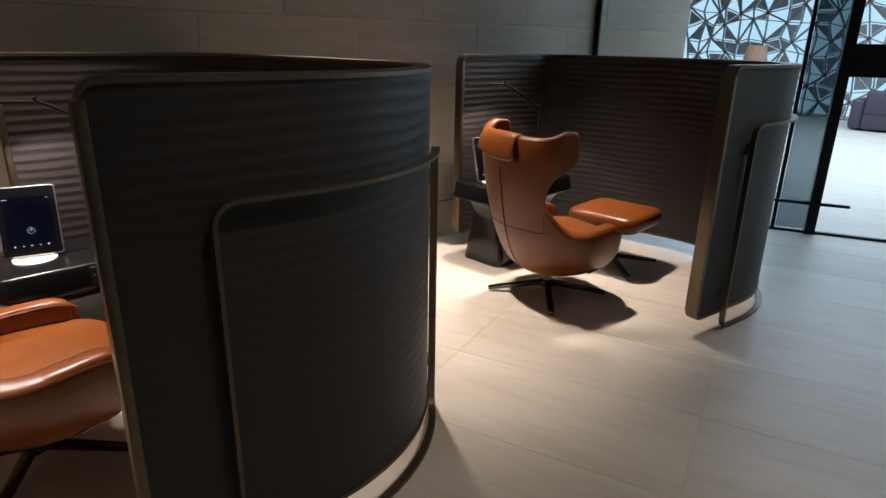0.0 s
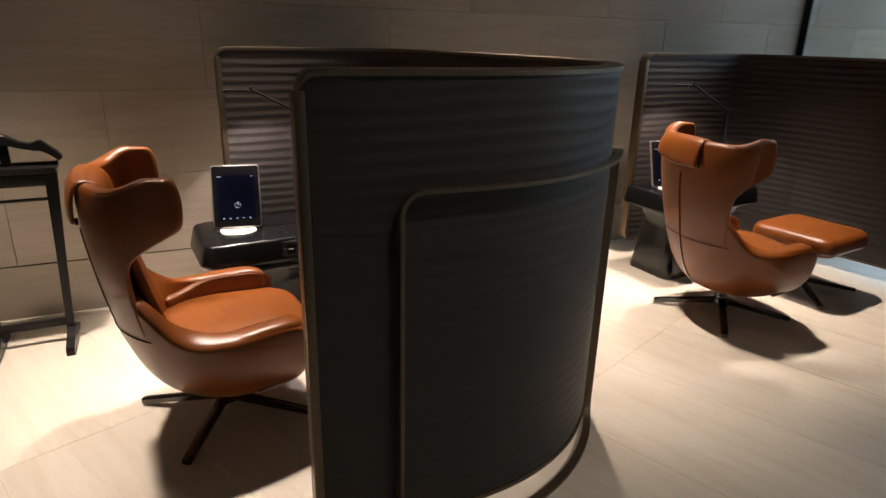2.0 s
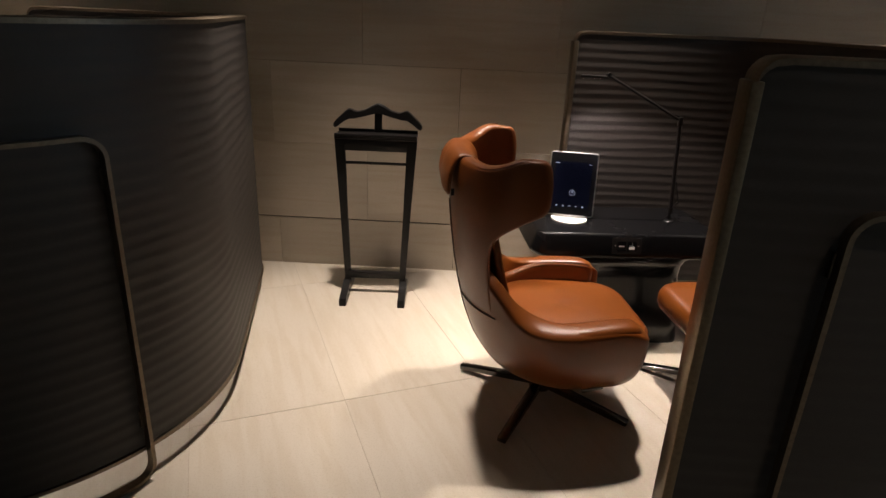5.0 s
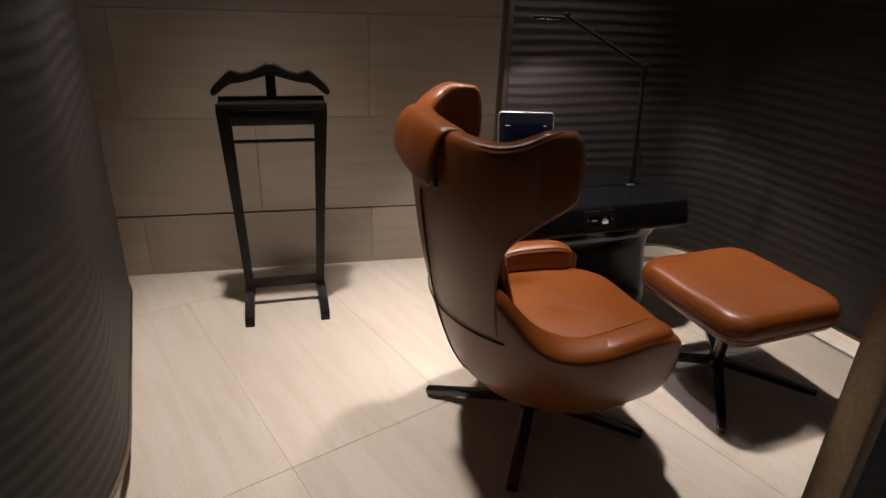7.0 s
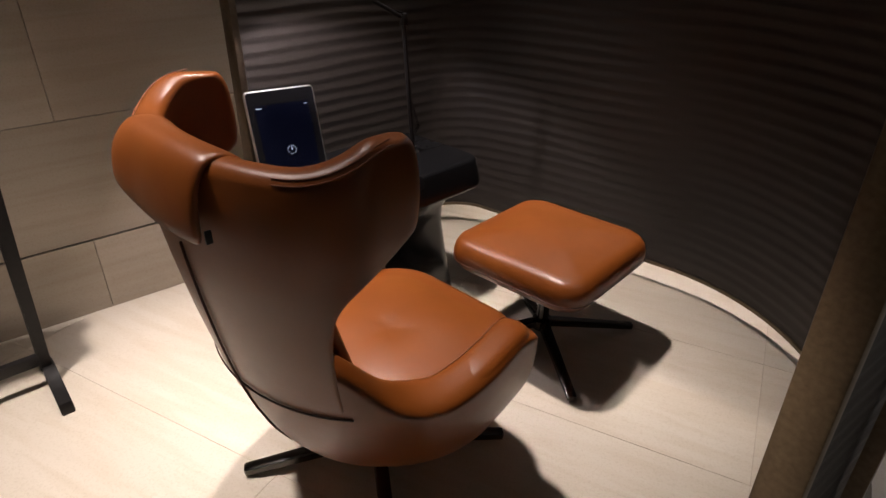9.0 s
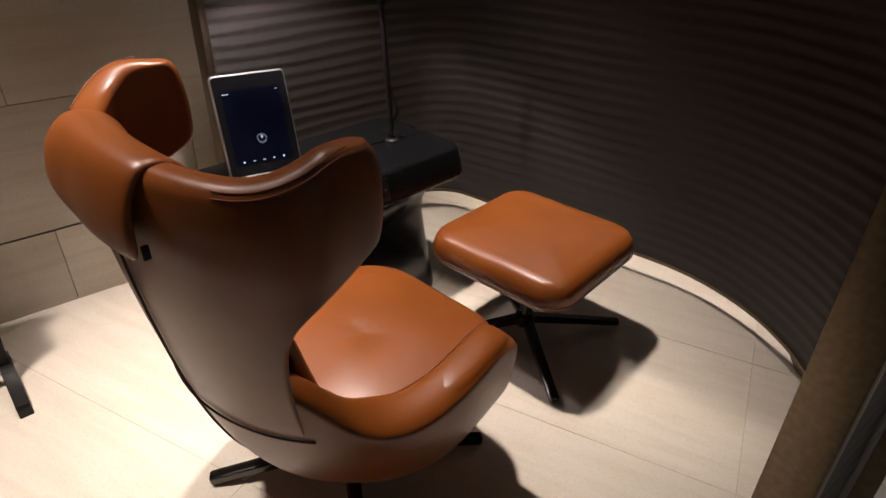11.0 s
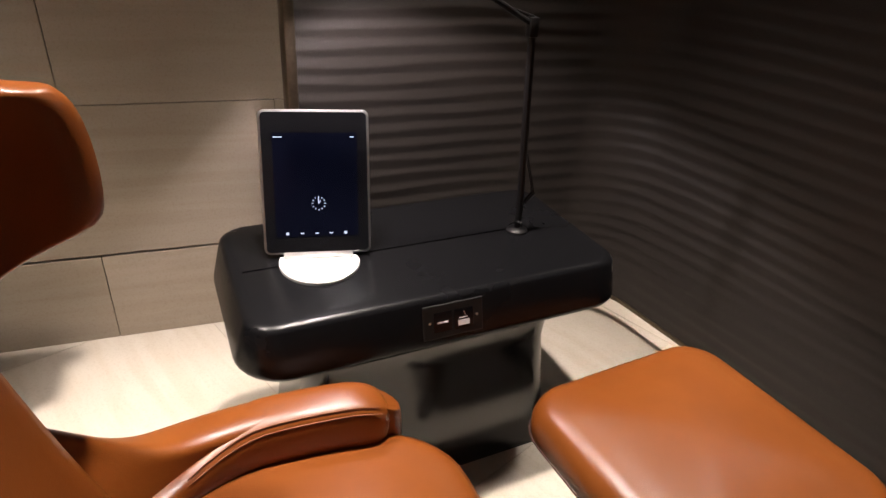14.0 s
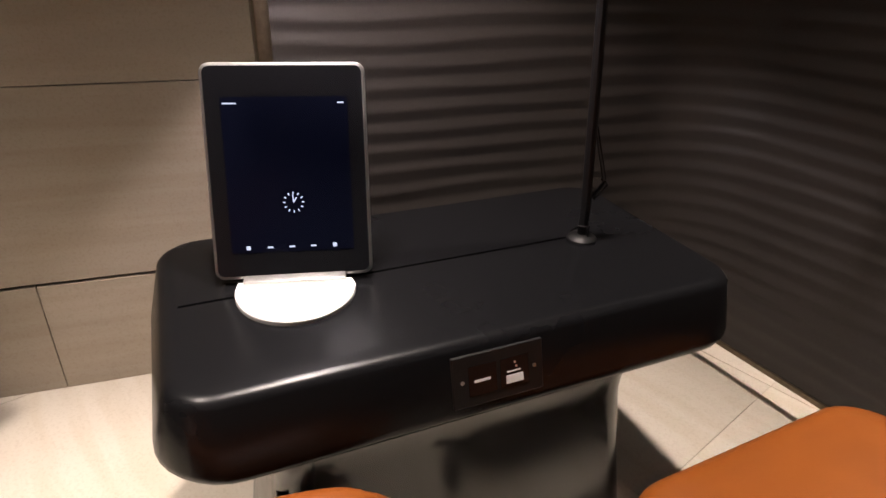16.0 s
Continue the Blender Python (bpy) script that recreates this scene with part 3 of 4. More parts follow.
                pts.append(Vector((p.x, p.y, lowered(p.z, a) + dz)))
            part("stitching", seam(pts, 0.0013), THREAD, body)
    part("swivel_column", lathe([(0.032, 0.075), (0.034, 0.10), (0.028, 0.115), (0.028, 0.150), (0.06, 0.156), (0.10, 0.168)], 24), BLACK_CHROME, chair, "dark chrome column")
    hub = part("hub", lathe([(0.030, 0.045), (0.046, 0.055), (0.046, 0.092), (0.038, 0.100), (0.02, 0.102)], 24), BLACK_CHROME, chair)
    for k in range(4):
        part("leg", star_leg(55 + 90 * k, 0.372, 0.095, 0.030, 0.040, 0.034, 0.034, 0.022), BLACK_CHROME, chair, "dark chrome star leg")
    part("tilt_lever", box(0.262, 0.280, 0.12, 0.20, 0.185, 0.200, 0.004, 2, m=pose(0, 0, 0, 12, 0, 0)), BLACK_CHROME, chair, "small metal lever")
    return chair


CHAIR_AT = pose(1.303, 0.328, 0, 0, 0, 6.5)
make_armchair(CHAIR_AT, "cognac leather wing armchair on a dark four-star base")
copy_thing(bpy.data.objects["armchair"], pose(1.330, 0.345 + PITCH, 0, 0, 0, -8))


# ---- ottoman ----
def make_ottoman(at):
    ott = thing("ottoman", "square cognac leather footstool on a dark star base", "footstool", "footstools", at=at)
    pad = part("cushion", cushion(0.262, -0.255, 0.255, 0.312, 0.430, 0.09, 0.026), LEATHER, ott, angle=80)
    part("piping", seam([p.copy() for p in rounded_rect(0.2625, 0.2555, 0.09, 0.352, 8)] + [Vector((0.2625, 0.1655, 0.352))], 0.0016), SEAM, pad)
    part("underside", box(-0.15, 0.15, -0.15, 0.15, 0.290, 0.325, 0.012), BLACK_METAL, ott)
    part("column", lathe([(0.022, 0.06), (0.022, 0.28), (0.06, 0.292)], 20), BLACK_CHROME, ott, "dark chrome column")
    part("hub", lathe([(0.024, 0.045), (0.036, 0.052), (0.036, 0.088), (0.026, 0.094)], 20), BLACK_CHROME, ott)
    for k in range(4):
        part("leg", star_leg(51 + 90 * k, 0.355, 0.088, 0.028, 0.036, 0.030, 0.030, 0.020), BLACK_CHROME, ott, "dark chrome star leg")
    return ott


make_ottoman(pose(1.212, 1.115, 0, 0, 0, 8))
copy_thing(bpy.data.objects["ottoman"], pose(1.245, 1.125 + PITCH, 0, 0, 0, 8))


# ---- desk with its power outlet ----
DESK_AT = pose(0.622, 0.725, 0, 0, 0, 5.3)
DESK_TOP = 0.582


def make_desk():
    desk = thing("desk", "low black lacquered desk with flared top and pedestal", "desk", "pod desks", at=DESK_AT)
    top = [(0.203, 0.409, 0.05, 0.5820), (0.210, 0.416, 0.055, 0.5805), (0.217, 0.423, 0.06, 0.5760), (0.221, 0.427, 0.06, 0.5700),
           (0.242, 0.449, 0.095, 0.4900), (0.243, 0.450, 0.098, 0.4820), (0.239, 0.446, 0.098, 0.4730), (0.229, 0.436, 0.095, 0.4660)]
    part("tabletop", loft([rounded_rect(a, b, r, z, 8) for a, b, r, z in top]), BLACK, desk, "satin black tabletop with sloping edge", angle=50)
    ped = [(0.215, 0.41, 0.09, 0.4658), (0.190, 0.36, 0.06, 0.453), (0.165, 0.335, 0.06, 0.430), (0.150, 0.318, 0.06, 0.388), (0.148, 0.314, 0.06, 0.33),
           (0.160, 0.325, 0.06, 0.20), (0.182, 0.345, 0.06, 0.02), (0.182, 0.345, 0.06, 0.0)]
    ob = part("pedestal", loft([rounded_rect(a, b, r, z, 8) for a, b, r, z in ped]), GLOSS_BLACK, desk, "glossy black flared pedestal", angle=50)
    for k in range(3):
        part("vent_slot", box(0.10, 0.135, -0.312 - 0.001 * k, -0.304, 0.30 - 0.03 * k, 0.306 - 0.03 * k), GROOVE, ob)
    slope = math.degrees(math.atan2(0.023, 0.088))
    m = Matrix.Translation((0.2318, -0.018, 0.530)) @ pose(0, 0, 0, 0, -slope, 0)
    plate = part("outlet_plate", box(-0.002, 0.003, -0.068, 0.068, -0.037, 0.037, 0.0015, 1, m=m), BLACK_METAL, desk, "black power outlet plate")
    part("socket", box(0.0028, 0.0038, -0.045, -0.004, -0.022, 0.020, 0, m=m), GLASS_BLACK, plate)
    part("socket", box(0.0028, 0.0038, 0.002, 0.045, -0.022, 0.020, 0, m=m), GLASS_BLACK, plate)
    part("white_label", box(0.0036, 0.0046, 0.010, 0.036, -0.017, -0.005, 0, m=m), WHITE, plate, "white label")
    part("lettering", box(0.0036, 0.0043, -0.037, -0.013, -0.004, 0.000, 0, m=m), WHITE, plate)
    part("lettering", box(0.0036, 0.0043, 0.012, 0.032, -0.001, 0.001, 0, m=m), WHITE, plate)
    for y, z in ((0.026, 0.006), (0.024, 0.012)):
        part("socket_pin", box(0.0036, 0.0044, y - 0.0013, y + 0.0013, z - 0.0013, z + 0.0013, 0, m=m), SILVER, plate)
    for y in (-0.054, 0.054):
        part("screw", lathe([(0.0028, 0.0), (0.0028, 0.0012), (0.0012, 0.0016)], 10, at=(0, 0, 0)), SILVER, plate).matrix_local = m @ pose(0.003, y, 0, 0, 90, 0)
    # the narrow cable groove that runs from the end of the top to the lamp
    groove = part("cable_groove", box(-0.0026, 0.0026, -0.400, 0.245, 0.5812, 0.5823), SLOT, desk, "narrow dark cable groove")
    m = Matrix.Translation((0.0, -0.4378, 0.527)) @ pose(0, 0, 0, -slope, 0, 0)
    part("end_notch", box(-0.0025, 0.0025, -0.0005, 0.0015, 0.010, 0.044, m=m), SLOT, groove)
    return desk


make_desk()
copy_thing(bpy.data.objects["desk"], Matrix.Translation((0, PITCH, 0)) @ DESK_AT)


# ---- tablet on its stand ----
TABLET_AT = pose(0.630, 0.491, DESK_TOP, 0, 0, -9)


def make_tablet():
    tab = thing("tablet", "upright touchscreen tablet in a silver frame on a white half-disc foot", "tablet", "pod tablets", at=TABLET_AT)
    lean = pose(0, 0, 0.008, 0, -18.0, 0)
    W, H = 0.115, 0.310
    rings = []
    for x, inset in ((-0.016, 0.006), (-0.014, 0.001), (-0.004, 0.0), (0.002, 0.0015), (0.003, 0.004)):
        rings.append([Vector((x, p.x, p.y + H / 2)) for p in rounded_rect(W - inset, H / 2 - inset, 0.014 - inset * 0.5, 0, 6)])
    bm = loft(rings)
    bm.transform(lean)
    body = part("frame", bm, SILVER, tab, "silver metal frame", angle=40)
    rings = [[Vector((x, p.x, p.y + H / 2)) for p in rounded_rect(W - 0.0055, H / 2 - 0.0055, 0.010, 0, 6)] for x in (0.0028, 0.0042)]
    bm = loft(rings)
    bm.transform(lean)
    bezel = part("bezel", bm, GLASS_BLACK, body, "glossy black glass bezel")
    part("display", box(0.004, 0.0048, -0.088, 0.088, 0.040, 0.262, 0, m=lean), SCREEN, body, "dark blue lit display")

    def mark(y, z, w, h, turn=0):
        return box(0.0046, 0.0052, -w / 2, w / 2, -h / 2, h / 2, 0, m=lean @ Matrix.Translation((0, y, z)) @ pose(0, 0, 0, turn, 0, 0))

    cy, cz = 0.004, 0.112
    for k in range(12):
        a = radians(30 * k)
        part("clock_mark", mark(cy + 0.0135 * math.sin(a), cz + 0.0135 * math.cos(a), 0.0018, 0.0036, -30 * k), ICON, body)
    part("clock_hand", mark(cy - 0.0005, cz + 0.0055, 0.0016, 0.012, 4), ICON, body)
    part("clock_hand", mark(cy + 0.0022, cz + 0.0035, 0.0020, 0.008, -32), ICON, body)
    for k, y in enumerate((-0.064, -0.033, -0.002, 0.029, 0.060)):
        big = k in (0, 4)
        part("icon", mark(y, 0.047, 0.006 if big else 0.008, 0.006 if big else 0.0025), ICON, body)
    part("date_text", mark(-0.076, 0.253, 0.019, 0.0022), ICON, body)
    part("time_text", mark(0.078, 0.253, 0.009, 0.0022), ICON, body)
    ring = [Vector((0.088 * math.cos(a) * 1.05 + 0.026, 0.086 * math.sin(a) + 0.002, 0)) for a in [radians(-90 + 180 * k / 24) for k in range(25)]]
    ring += [Vector((0.010, 0.083, 0)), Vector((0.010, -0.083, 0))]
    part("foot", loft([[v * f + Vector((0, 0, z)) for v in ring] for f, z in ((1, 0.0), (1, 0.006), (0.985, 0.008))]), WHITE, tab, "white half-disc foot")
    part("neck", box(-0.024, 0.022, -0.074, 0.074, 0.0, 0.015, 0.003), SILVER, tab, "brushed metal neck")
    return tab


make_tablet()
copy_thing(bpy.data.objects["tablet"], Matrix.Translation((0, PITCH, 0)) @ TABLET_AT)


# ---- desk lamp ----
def make_lamp():
    lamp = thing("desk_lamp", "slim black jointed desk lamp with a flat head, lit", "desk lamp", "pod desk lamps", at=pose(0.612, 0.983, DESK_TOP))
    part("base", lathe([(0.026, 0.0), (0.026, 0.004), (0.020, 0.009), (0.012, 0.011)], 24), BLACK_METAL, lamp)
    elbow, tip = Vector((0.004, -0.030, 0.478)), Vector((-0.006, -0.380, 0.672))
    low = part("lower_arm", tube([(0, 0, 0.008), (0.0, 0.0, 0.06), (-0.004, -0.002, 0.12), elbow], 0.0085, 10), BLACK_METAL, lamp)
    part("joint", box(-0.012, 0.012, -0.010, 0.010, -0.014, 0.026, 0.003, m=Matrix.Translation(elbow)), BLACK_METAL, low)
    for dx in (-0.005, 0.005):
        part("rod", tube([(dx, 0.010, 0.075), (dx, 0.032, 0.100), (dx - 0.003, 0.028, 0.108)], 0.0028, 6), BLACK_METAL, low)
        part("spring_wire", tube([(dx - 0.002, 0.030, 0.106), (dx - 0.01, 0.004, 0.20)], 0.0014, 6), BLACK_METAL, low)
    up = part("upper_arm", tube([elbow + Vector((0, -0.004, 0.012)), elbow.lerp(tip, 0.5) + Vector((0, 0, 0.006)), tip], 0.0062, 10), BLACK_METAL, lamp)
    part("rod", tube([elbow + Vector((0, 0, 0.026)), elbow.lerp(tip, 0.16) + Vector((0, 0, 0.012))], 0.0028, 6), BLACK_METAL, up)
    part("joint", tube([tip + Vector((-0.010, 0, 0.004)), tip + Vector((0.010, 0, 0.004))], 0.009, 12), BLACK_METAL, up)
    m = Matrix.Translation(tip) @ pose(0, 0, 0, 0, 0, -14)
    head = part("head", box(-0.015, 0.015, -0.125, -0.004, -0.014, -0.002, 0.004, m=m), BLACK_METAL, lamp, "flat black lamp head")
    part("led_strip", box(-0.008, 0.008, -0.112, -0.030, -0.0143, -0.0135, 0, m=m), LED, head, "glowing strip")
    part("cable", tube([(0.012, 0.004, 0.006), (0.016, 0.002, 0.03), (0.004, -0.010, 0.028), (-0.016, -0.014, 0.010)], 0.0018, 6), BLACK_METAL, lamp, "thin black cable")
    return lamp


make_lamp()
copy_thing(bpy.data.objects["desk_lamp"], pose(0.612, 0.983 + PITCH, DESK_TOP))


# ---- valet stand ----
CREST = [(0.0, 0.0), (0.06, -0.003), (0.15, -0.014), (0.30, -0.034), (0.45, -0.043), (0.53, -0.040), (0.61, -0.031), (0.67, -0.031), (0.74, -0.043), (0.86, -0.070), (1.0, -0.098)]
HANGER_DEPTH = [(0.0, 0.050), (0.15, 0.042), (0.30, 0.033), (0.45, 0.032), (0.62, 0.050), (0.70, 0.052), (0.80, 0.046), (1.0, 0.042)]


def make_valet():
    v = thing("valet_stand", "black wooden valet stand with hanger and tray", "valet stand", at=pose(0.345, -0.492, 0, 0, 0, 2))
    for sx in (-1, 1):
        top, low = Vector((0.0, sx * 0.188, 0.865)), Vector((0.02, sx * 0.150, 0.06))
        rings = []
        for p, w, d in ((low, 0.017, 0.020), (low.lerp(top, 0.5), 0.020, 0.022), (top, 0.027, 0.024)):
            rings.append([p + Vector((a * d / 2 * 2 * 0.5, b * w, 0)) for a, b in ((-1, -1), (1, -1), (1, 1), (-1, 1))])
        bm = loft(rings)
        bmesh.ops.bevel(bm, geom=bm.edges[:], offset=0.003, segments=2, affect="EDGES")
        part("leg", bm, BLACK_WOOD, v)
        # arched foot
        y = sx * 0.156
        prof = [(-0.13, 0.0), (-0.13, 0.022), (-0.115, 0.032), (-0.05, 0.050), (-0.02, 0.072), (0.055, 0.078), (0.085, 0.062), (0.15, 0.048), (0.208, 0.040), (0.215, 0.030), (0.215, 0.0), (0.15, 0.0), (0.10, 0.016), (-0.03, 0.016), (-0.07, 0.0)]
        bm = loft([[Vector((px, y + o, pz)) for px, pz in prof] for o in (-0.019, 0.019)])
        bmesh.ops.bevel(bm, geom=[e for e in bm.edges if abs(e.verts[0].co.y - e.verts[1].co.y) < 1e-5], offset=0.003, segments=1, affect="EDGES")
        part("foot", bm, BLACK_WOOD, v, "arched wooden foot")
    part("cross_bar", box(0.005, 0.030, -0.142, 0.142, 0.085, 0.125, 0.004), BLACK_WOOD, v)
    part("top_rail", box(-0.010, 0.012, -0.165, 0.165, 0.800, 0.862, 0.003), BLACK_WOOD, v)
    part("trouser_bar", tube([(0.0, -0.165, 0.735), (0.0, 0.165, 0.735)], 0.0075, 10), BLACK_WOOD, v)
    tray = part("tray", box(-0.13, 0.035, -0.212, 0.212, 0.864, 0.878, 0.003), BLACK_WOOD, v)
    part("tray_rim", box(0.022, 0.036, -0.212, 0.212, 0.876, 0.892, 0.004), BLACK_WOOD, tray)
    part("tray_rim", box(-0.131, -0.118, -0.212, 0.212, 0.876, 0.892, 0.004), BLACK_WOOD, tray)
    part("post", box(-0.135, -0.112, -0.020, 0.020, 0.876, 0.995, 0.003), BLACK_WOOD, v)
    # hanger: a shaped board, high in the middle, with a shoulder on each side
    top, low = [], []
    for k in range(49):
        y = -0.235 + 0.47 * k / 48
        u = abs(y) / 0.235
        zt = 1.028 + interp(CREST, u)
        h = interp(HANGER_DEPTH, u)
        if u > 0.90:
            h *= math.sqrt(max(0.04, 1 - ((u - 0.90) / 0.103) ** 2))
            zt -= 0.010 * ((u - 0.90) / 0.10) ** 2
        top.append((y, zt))
        low.append((y, zt - h))
    outline = top + low[::-1]
    bm = loft([[Vector((x + abs(y) * 0.10, y * f, zc + (z - zc) * f2)) for y, z in outline for zc in (0.97,)] for x, f, f2 in ((-0.150, 0.985, 0.9), (-0.143, 1, 1), (-0.110, 1, 1), (-0.103, 0.985, 0.9))])
    part("hanger", bm, BLACK_WOOD, v, "shaped jacket hanger", angle=30)
    return v


make_valet()

# ---- glass front and the bright hall beyond ----
GP = Matrix.Translation((0.0, 5.06, 0)) @ pose(0, 0, 0, 0, 0, 27)
SOFA_CLOTH = plain("aubergine_upholstery", (0.050, 0.036, 0.052), 0.7, grain=200)
SHADE = plain("pleated_shade", (0.26, 0.14, 0.085), 0.8, grain=60)
SKY_GLOW = glowing("pale_sky", (0.52, 0.82, 0.98), 0.95)
LATTICE = plain("dark_lattice", (0.17, 0.175, 0.18), 0.5)


def glass_front():
    g = tagged(new("glass_front"), "tall clear glass partition with slim dark posts", "partition", kind="structure")
    g.matrix_world = GP
    pane = part("pane", box(0.05, 1.70, -0.006, 0.006, 0.03, CEIL - 0.02), GLASS, g, "clear glass", smooth=False)
    pane.visible_shadow = False
    part("post", box(0.0, 0.045, -0.03, 0.03, 0, CEIL, 0.003, 1), BLACK_METAL, g)
    part("post", box(1.96, 2.04, -0.05, 0.05, 0, CEIL, 0.004, 1), BLACK_METAL, g)
    part("post", box(1.70, 1.73, -0.03, 0.03, 0, CEIL, 0.003, 1), BLACK_METAL, g)
    pane = part("pane", box(1.735, 1.955, -0.006, 0.006, 0.03, CEIL - 0.02), TINTED, g, "dark tinted glass", smooth=False)
    pane.visible_shadow = False
    part("low_rail", box(1.55, 2.25, -0.075, -0.05, 0.26, 0.285, 0.004, 1), BLACK_METAL, g)
    part("threshold", box(0.0, 4.6, -0.02, 0.02, 0.0, 0.02, 0.003, 1), BLACK_METAL, g)
    part("header_band", box(2.04, 4.6, -0.03, 0.03, 1.31, 1.56, 0.004, 1), BLACK_METAL, g)
    part("door_shoe", box(2.62, 2.75, -0.04, 0.04, 0.02, 0.16, 0.006, 1), BLACK_METAL, g)
    return g


glass_front()


def lattice_screen():
    """Triangulated openwork in front of the daylight."""
    g = tagged(new("lattice_screen"), "dark triangulated openwork screen in front of bright windows", "screen wall", kind="structure")
    g.matrix_world = Matrix.Translation((-5.6, 16.2, 0.0))
    rng = random.Random(4)
    nx, nz, cell = 33, 9, 0.345
    pts = {}
    for i in range(nx + 1):
        for k in range(nz + 1):
            pts[i, k] = Vector((i * cell + rng.uniform(-0.11, 0.11), 0, k * cell + rng.uniform(-0.11, 0.11)))

    bars = bmesh.new()

    def bar(a, b, w):
        d = (b - a).normalized()
        n = Vector((-d.z, 0, d.x)) * w / 2
        o = Vector((0, 0.03, 0))
        loft([[a - n - o, a + n - o, a + n + o, a - n + o], [b - n - o, b + n - o, b + n + o, b - n + o]], bm=bars)

    for i in range(nx):
        for k in range(nz):
            a, b, c, d = pts[i, k], pts[i + 1, k], pts[i + 1, k + 1], pts[i, k + 1]
            bar(a, b, 0.020)
            bar(a, d, 0.020)
            flip = (i + k) % 2
            bar(*((a, c) if flip else (b, d)), 0.034)
            for tri in ((a, b, c), (a, c, d)) if flip else ((a, b, d), (b, c, d)):
                mid = sum(tri, Vector()) / 3
                if rng.random() < 0.48:
                    t2 = [mid.lerp(p, 0.66) for p in tri]
                    part("lattice_panel", loft([[p + Vector((0, -0.02, 0)) for p in t2], [p + Vector((0, 0.02, 0)) for p in t2]]), LATTICE, g, smooth=False)
    part("lattice_bars", bars, LATTICE, g, smooth=False)
    return g


lattice_screen()
tagged(new("backdrop", finish(box(-7, 8.2, 17.2, 17.3, -0.1, 3.4), SKY_GLOW, False)), "plain pale blue daylight outside the windows", "backdrop", kind="structure")


def make_sofa():
    s = thing("sofa", "dark aubergine upholstered sofa with a loose cushion", "sofa", at=pose(0.35, 14.9, 0, 0, 0, 188))
    part("base", box(-1.0, 1.0, -0.45, 0.45, 0.04, 0.34, 0.04, 3), SOFA_CLOTH, s)
    part("backrest", box(-1.0, 1.0, 0.25, 0.47, 0.30, 0.78, 0.06, 3), SOFA_CLOTH, s)
    for x in (-1, 1):
        part("armrest", box(min(x * 1.0, x * 1.22), max(x * 1.0, x * 1.22), -0.45, 0.47, 0.04, 0.60, 0.06, 3), SOFA_CLOTH, s)
    for x in (-0.5, 0.5):
        part("seat_cushion", box(x - 0.49, x + 0.49, -0.46, 0.26, 0.33, 0.46, 0.05, 3), SOFA_CLOTH, s)
    part("cushion", box(0.35, 0.8, 0.05, 0.24, 0.46, 0.80, 0.06, 3), SOFA_CLOTH, s)


make_sofa()


def make_floor_lamp():
    lamp = thing("table_lamp", "lamp with a pleated tan shade", "lamp", at=pose(-2.32, 13.2, 0))
    part("base", lathe([(0.16, 0.0), (0.16, 0.02), (0.03, 0.04), (0.02, 1.15), (0.02, 1.2)], 20), BLACK_METAL, lamp)
    rings = []
    for r, z in ((0.25, 1.10), (0.165, 1.56)):
        rings.append([Vector(((r + 0.008 * (k % 2)) * math.cos(2 * math.pi * k / 48), (r + 0.008 * (k % 2)) * math.sin(2 * math.pi * k / 48), z)) for k in range(48)])
    part("shade", loft(rings), SHADE, lamp, "pleated tan fabric shade", angle=10)


make_floor_lamp()

# ---- downlights ----
# The last two SPOTS are aisle fill, so their fixtures are made up.
for x, y in SPOTS:
    d = thing("downlight", "small recessed round ceiling downlight, lit, out of view", "downlight", "ceiling downlights", at=pose(x, y, CEIL))
    part("ring", lathe([(0.045, -0.001), (0.060, -0.001), (0.060, -0.006), (0.045, -0.006)], 24), BLACK_METAL, d)
    part("lens", lathe([(0.03, -0.004), (0.045, -0.002)], 20), SPOT_GLOW, d)

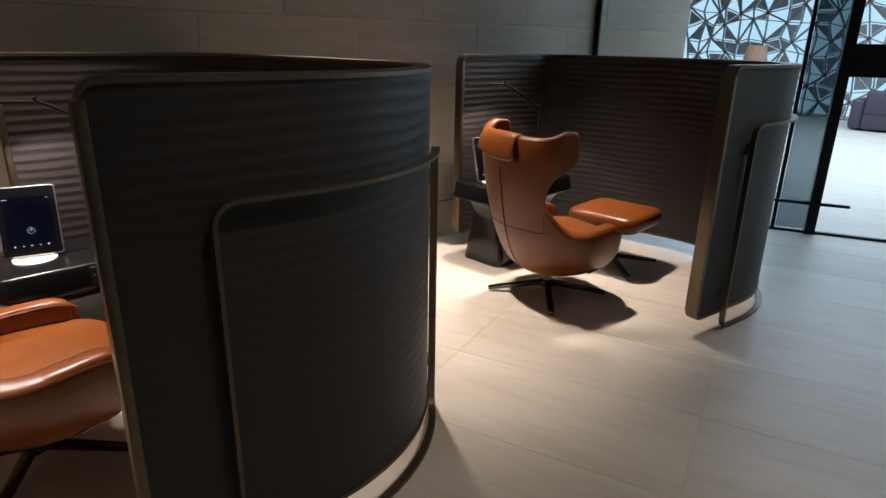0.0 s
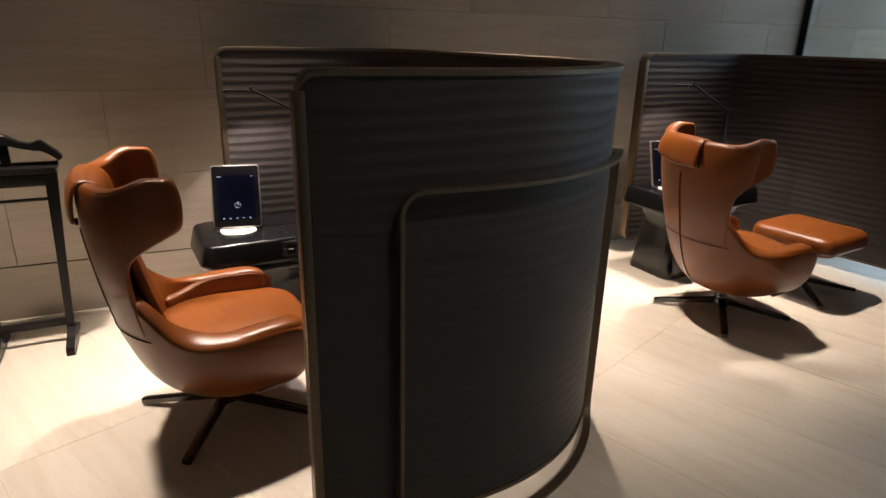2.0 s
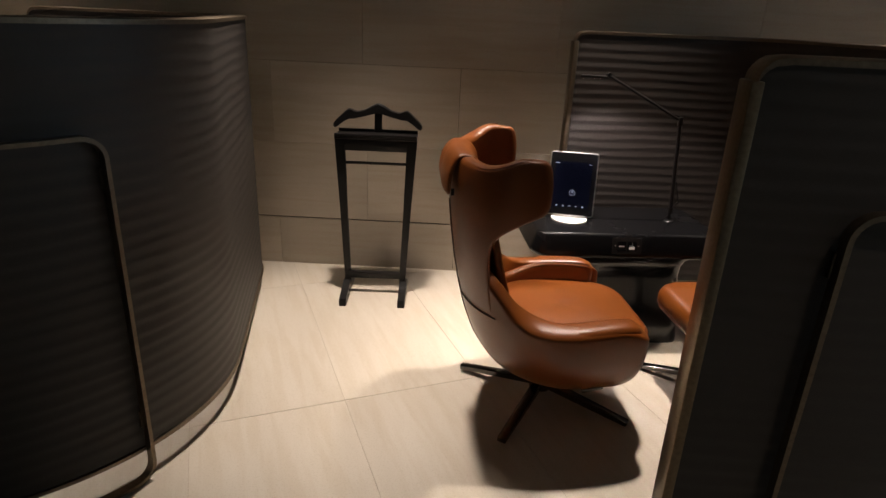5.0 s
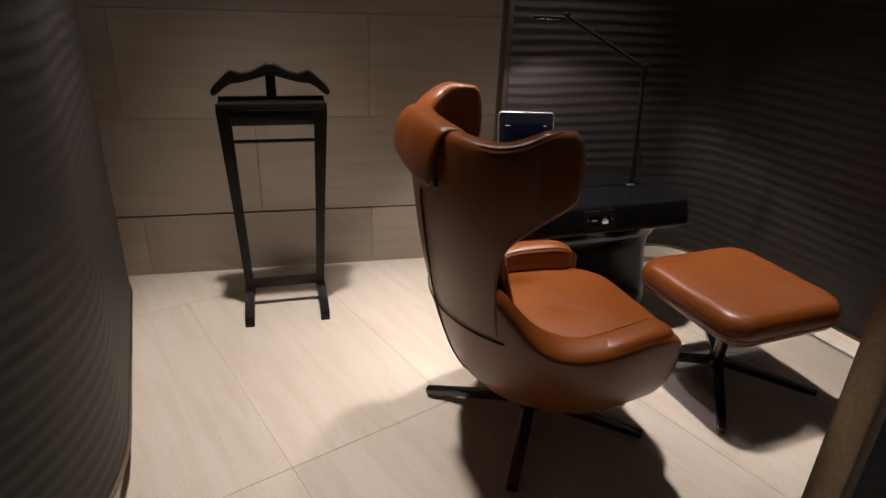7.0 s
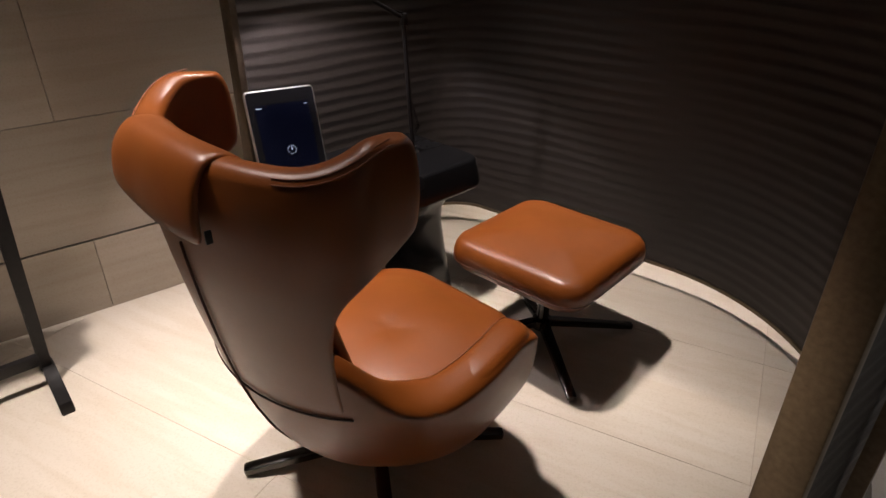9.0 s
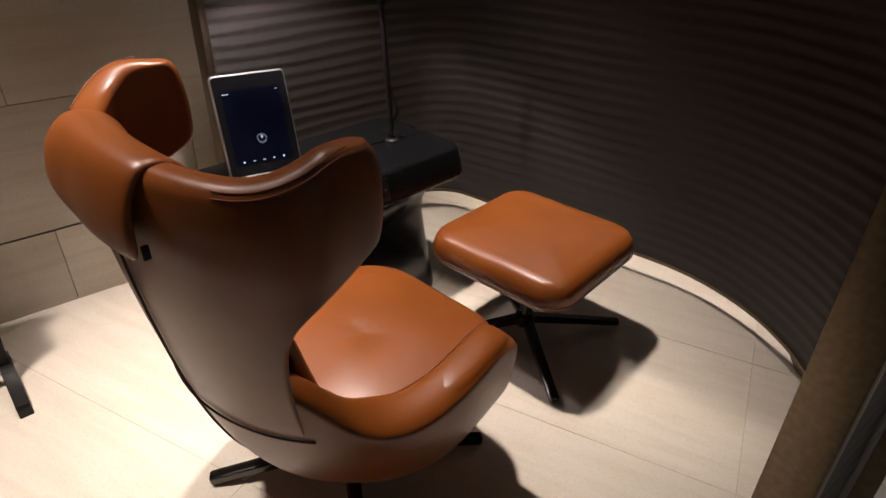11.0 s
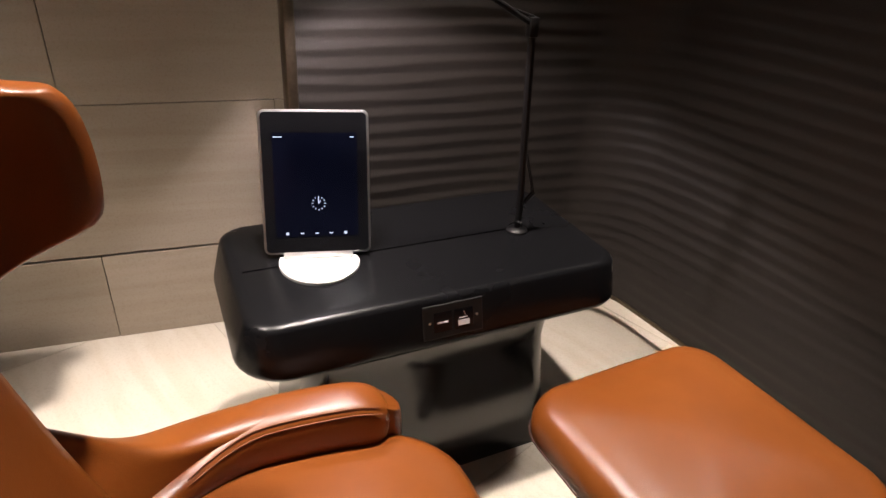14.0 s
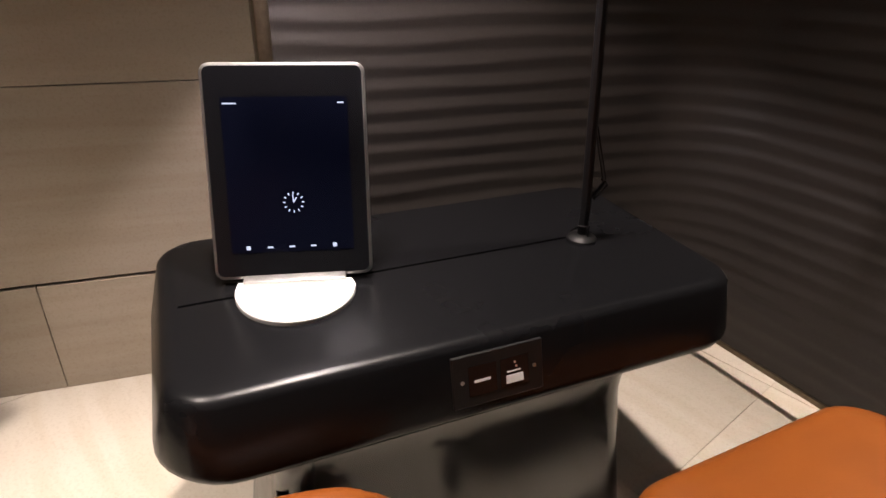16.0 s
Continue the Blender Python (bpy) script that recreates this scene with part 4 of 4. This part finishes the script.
# ---- stone pieces: wall blocks, then floor tiles ----
COURSES = [(0.0, 0.295, -0.062), (0.303, 0.7535, 0.472), (0.7555, 1.2045, -0.070), (1.2065, 1.6555, 0.445), (1.6575, 2.1065, 0.975), (2.1085, 2.5575, 0.445), (2.5595, CEIL, 0.975)]
BLOCK = 1.06
meshes = {}
for z0, z1, start in COURSES:
    k0 = math.floor((Y0 - start) / BLOCK)
    for k in range(k0, 14):
        a, b = start + k * BLOCK + 0.001, start + (k + 1) * BLOCK - 0.001
        a, b = max(a, Y0), min(b, 6.6)
        if b - a < 0.03:
            continue
        key = (round(b - a, 3), round(z1 - z0, 3))
        if key not in meshes:
            meshes[key] = finish(box(-0.02, 0, -key[0] / 2, key[0] / 2, 0, key[1], 0.0012, 1), WALL_STONE, False)
        o = new("block", meshes[key])
        o.parent = wall_west
        o.location = (random.uniform(-0.0006, 0.0006), (a + b) / 2, z0)
TU, TV = 1.173, 0.5875
tile = finish(box(-TU / 2 + 0.0009, TU / 2 - 0.0009, -TV / 2 + 0.0009, TV / 2 - 0.0009, -0.02, 0, 0.0006, 1), FLOOR_STONE, False)
cu, su = math.cos(GRID), math.sin(GRID)
far_tiles = bmesh.new()
for i in range(-9, 18):
    for j in range(-18, 36):
        u, v = -0.055 + TU * (i + 0.5), -0.385 + TV * (j + 0.5)
        x, y = u * cu - v * su, u * su + v * cu
        if not (-0.75 < x + max(0, y - 6.8) < X1 + 3 and x < X1 + 0.3 and Y0 - 0.5 < y < 16.5):
            continue
        if x < 5.2 and -2.6 < y < 7.4:
            o = new("tile", tile)
            o.parent = floor
            o.matrix_world = pose(x, y, 0, 0, 0, 22.5)
        else:
            far_tiles.from_mesh(tile)
            far_tiles.verts.ensure_lookup_table()
            bmesh.ops.transform(far_tiles, matrix=pose(x, y, 0, 0, 0, 22.5), verts=far_tiles.verts[-len(tile.vertices):])
far = part("far_tiles", far_tiles, FLOOR_STONE, floor, smooth=False)
tagged(far, "pale limestone tiles farther off", kind="stuff")
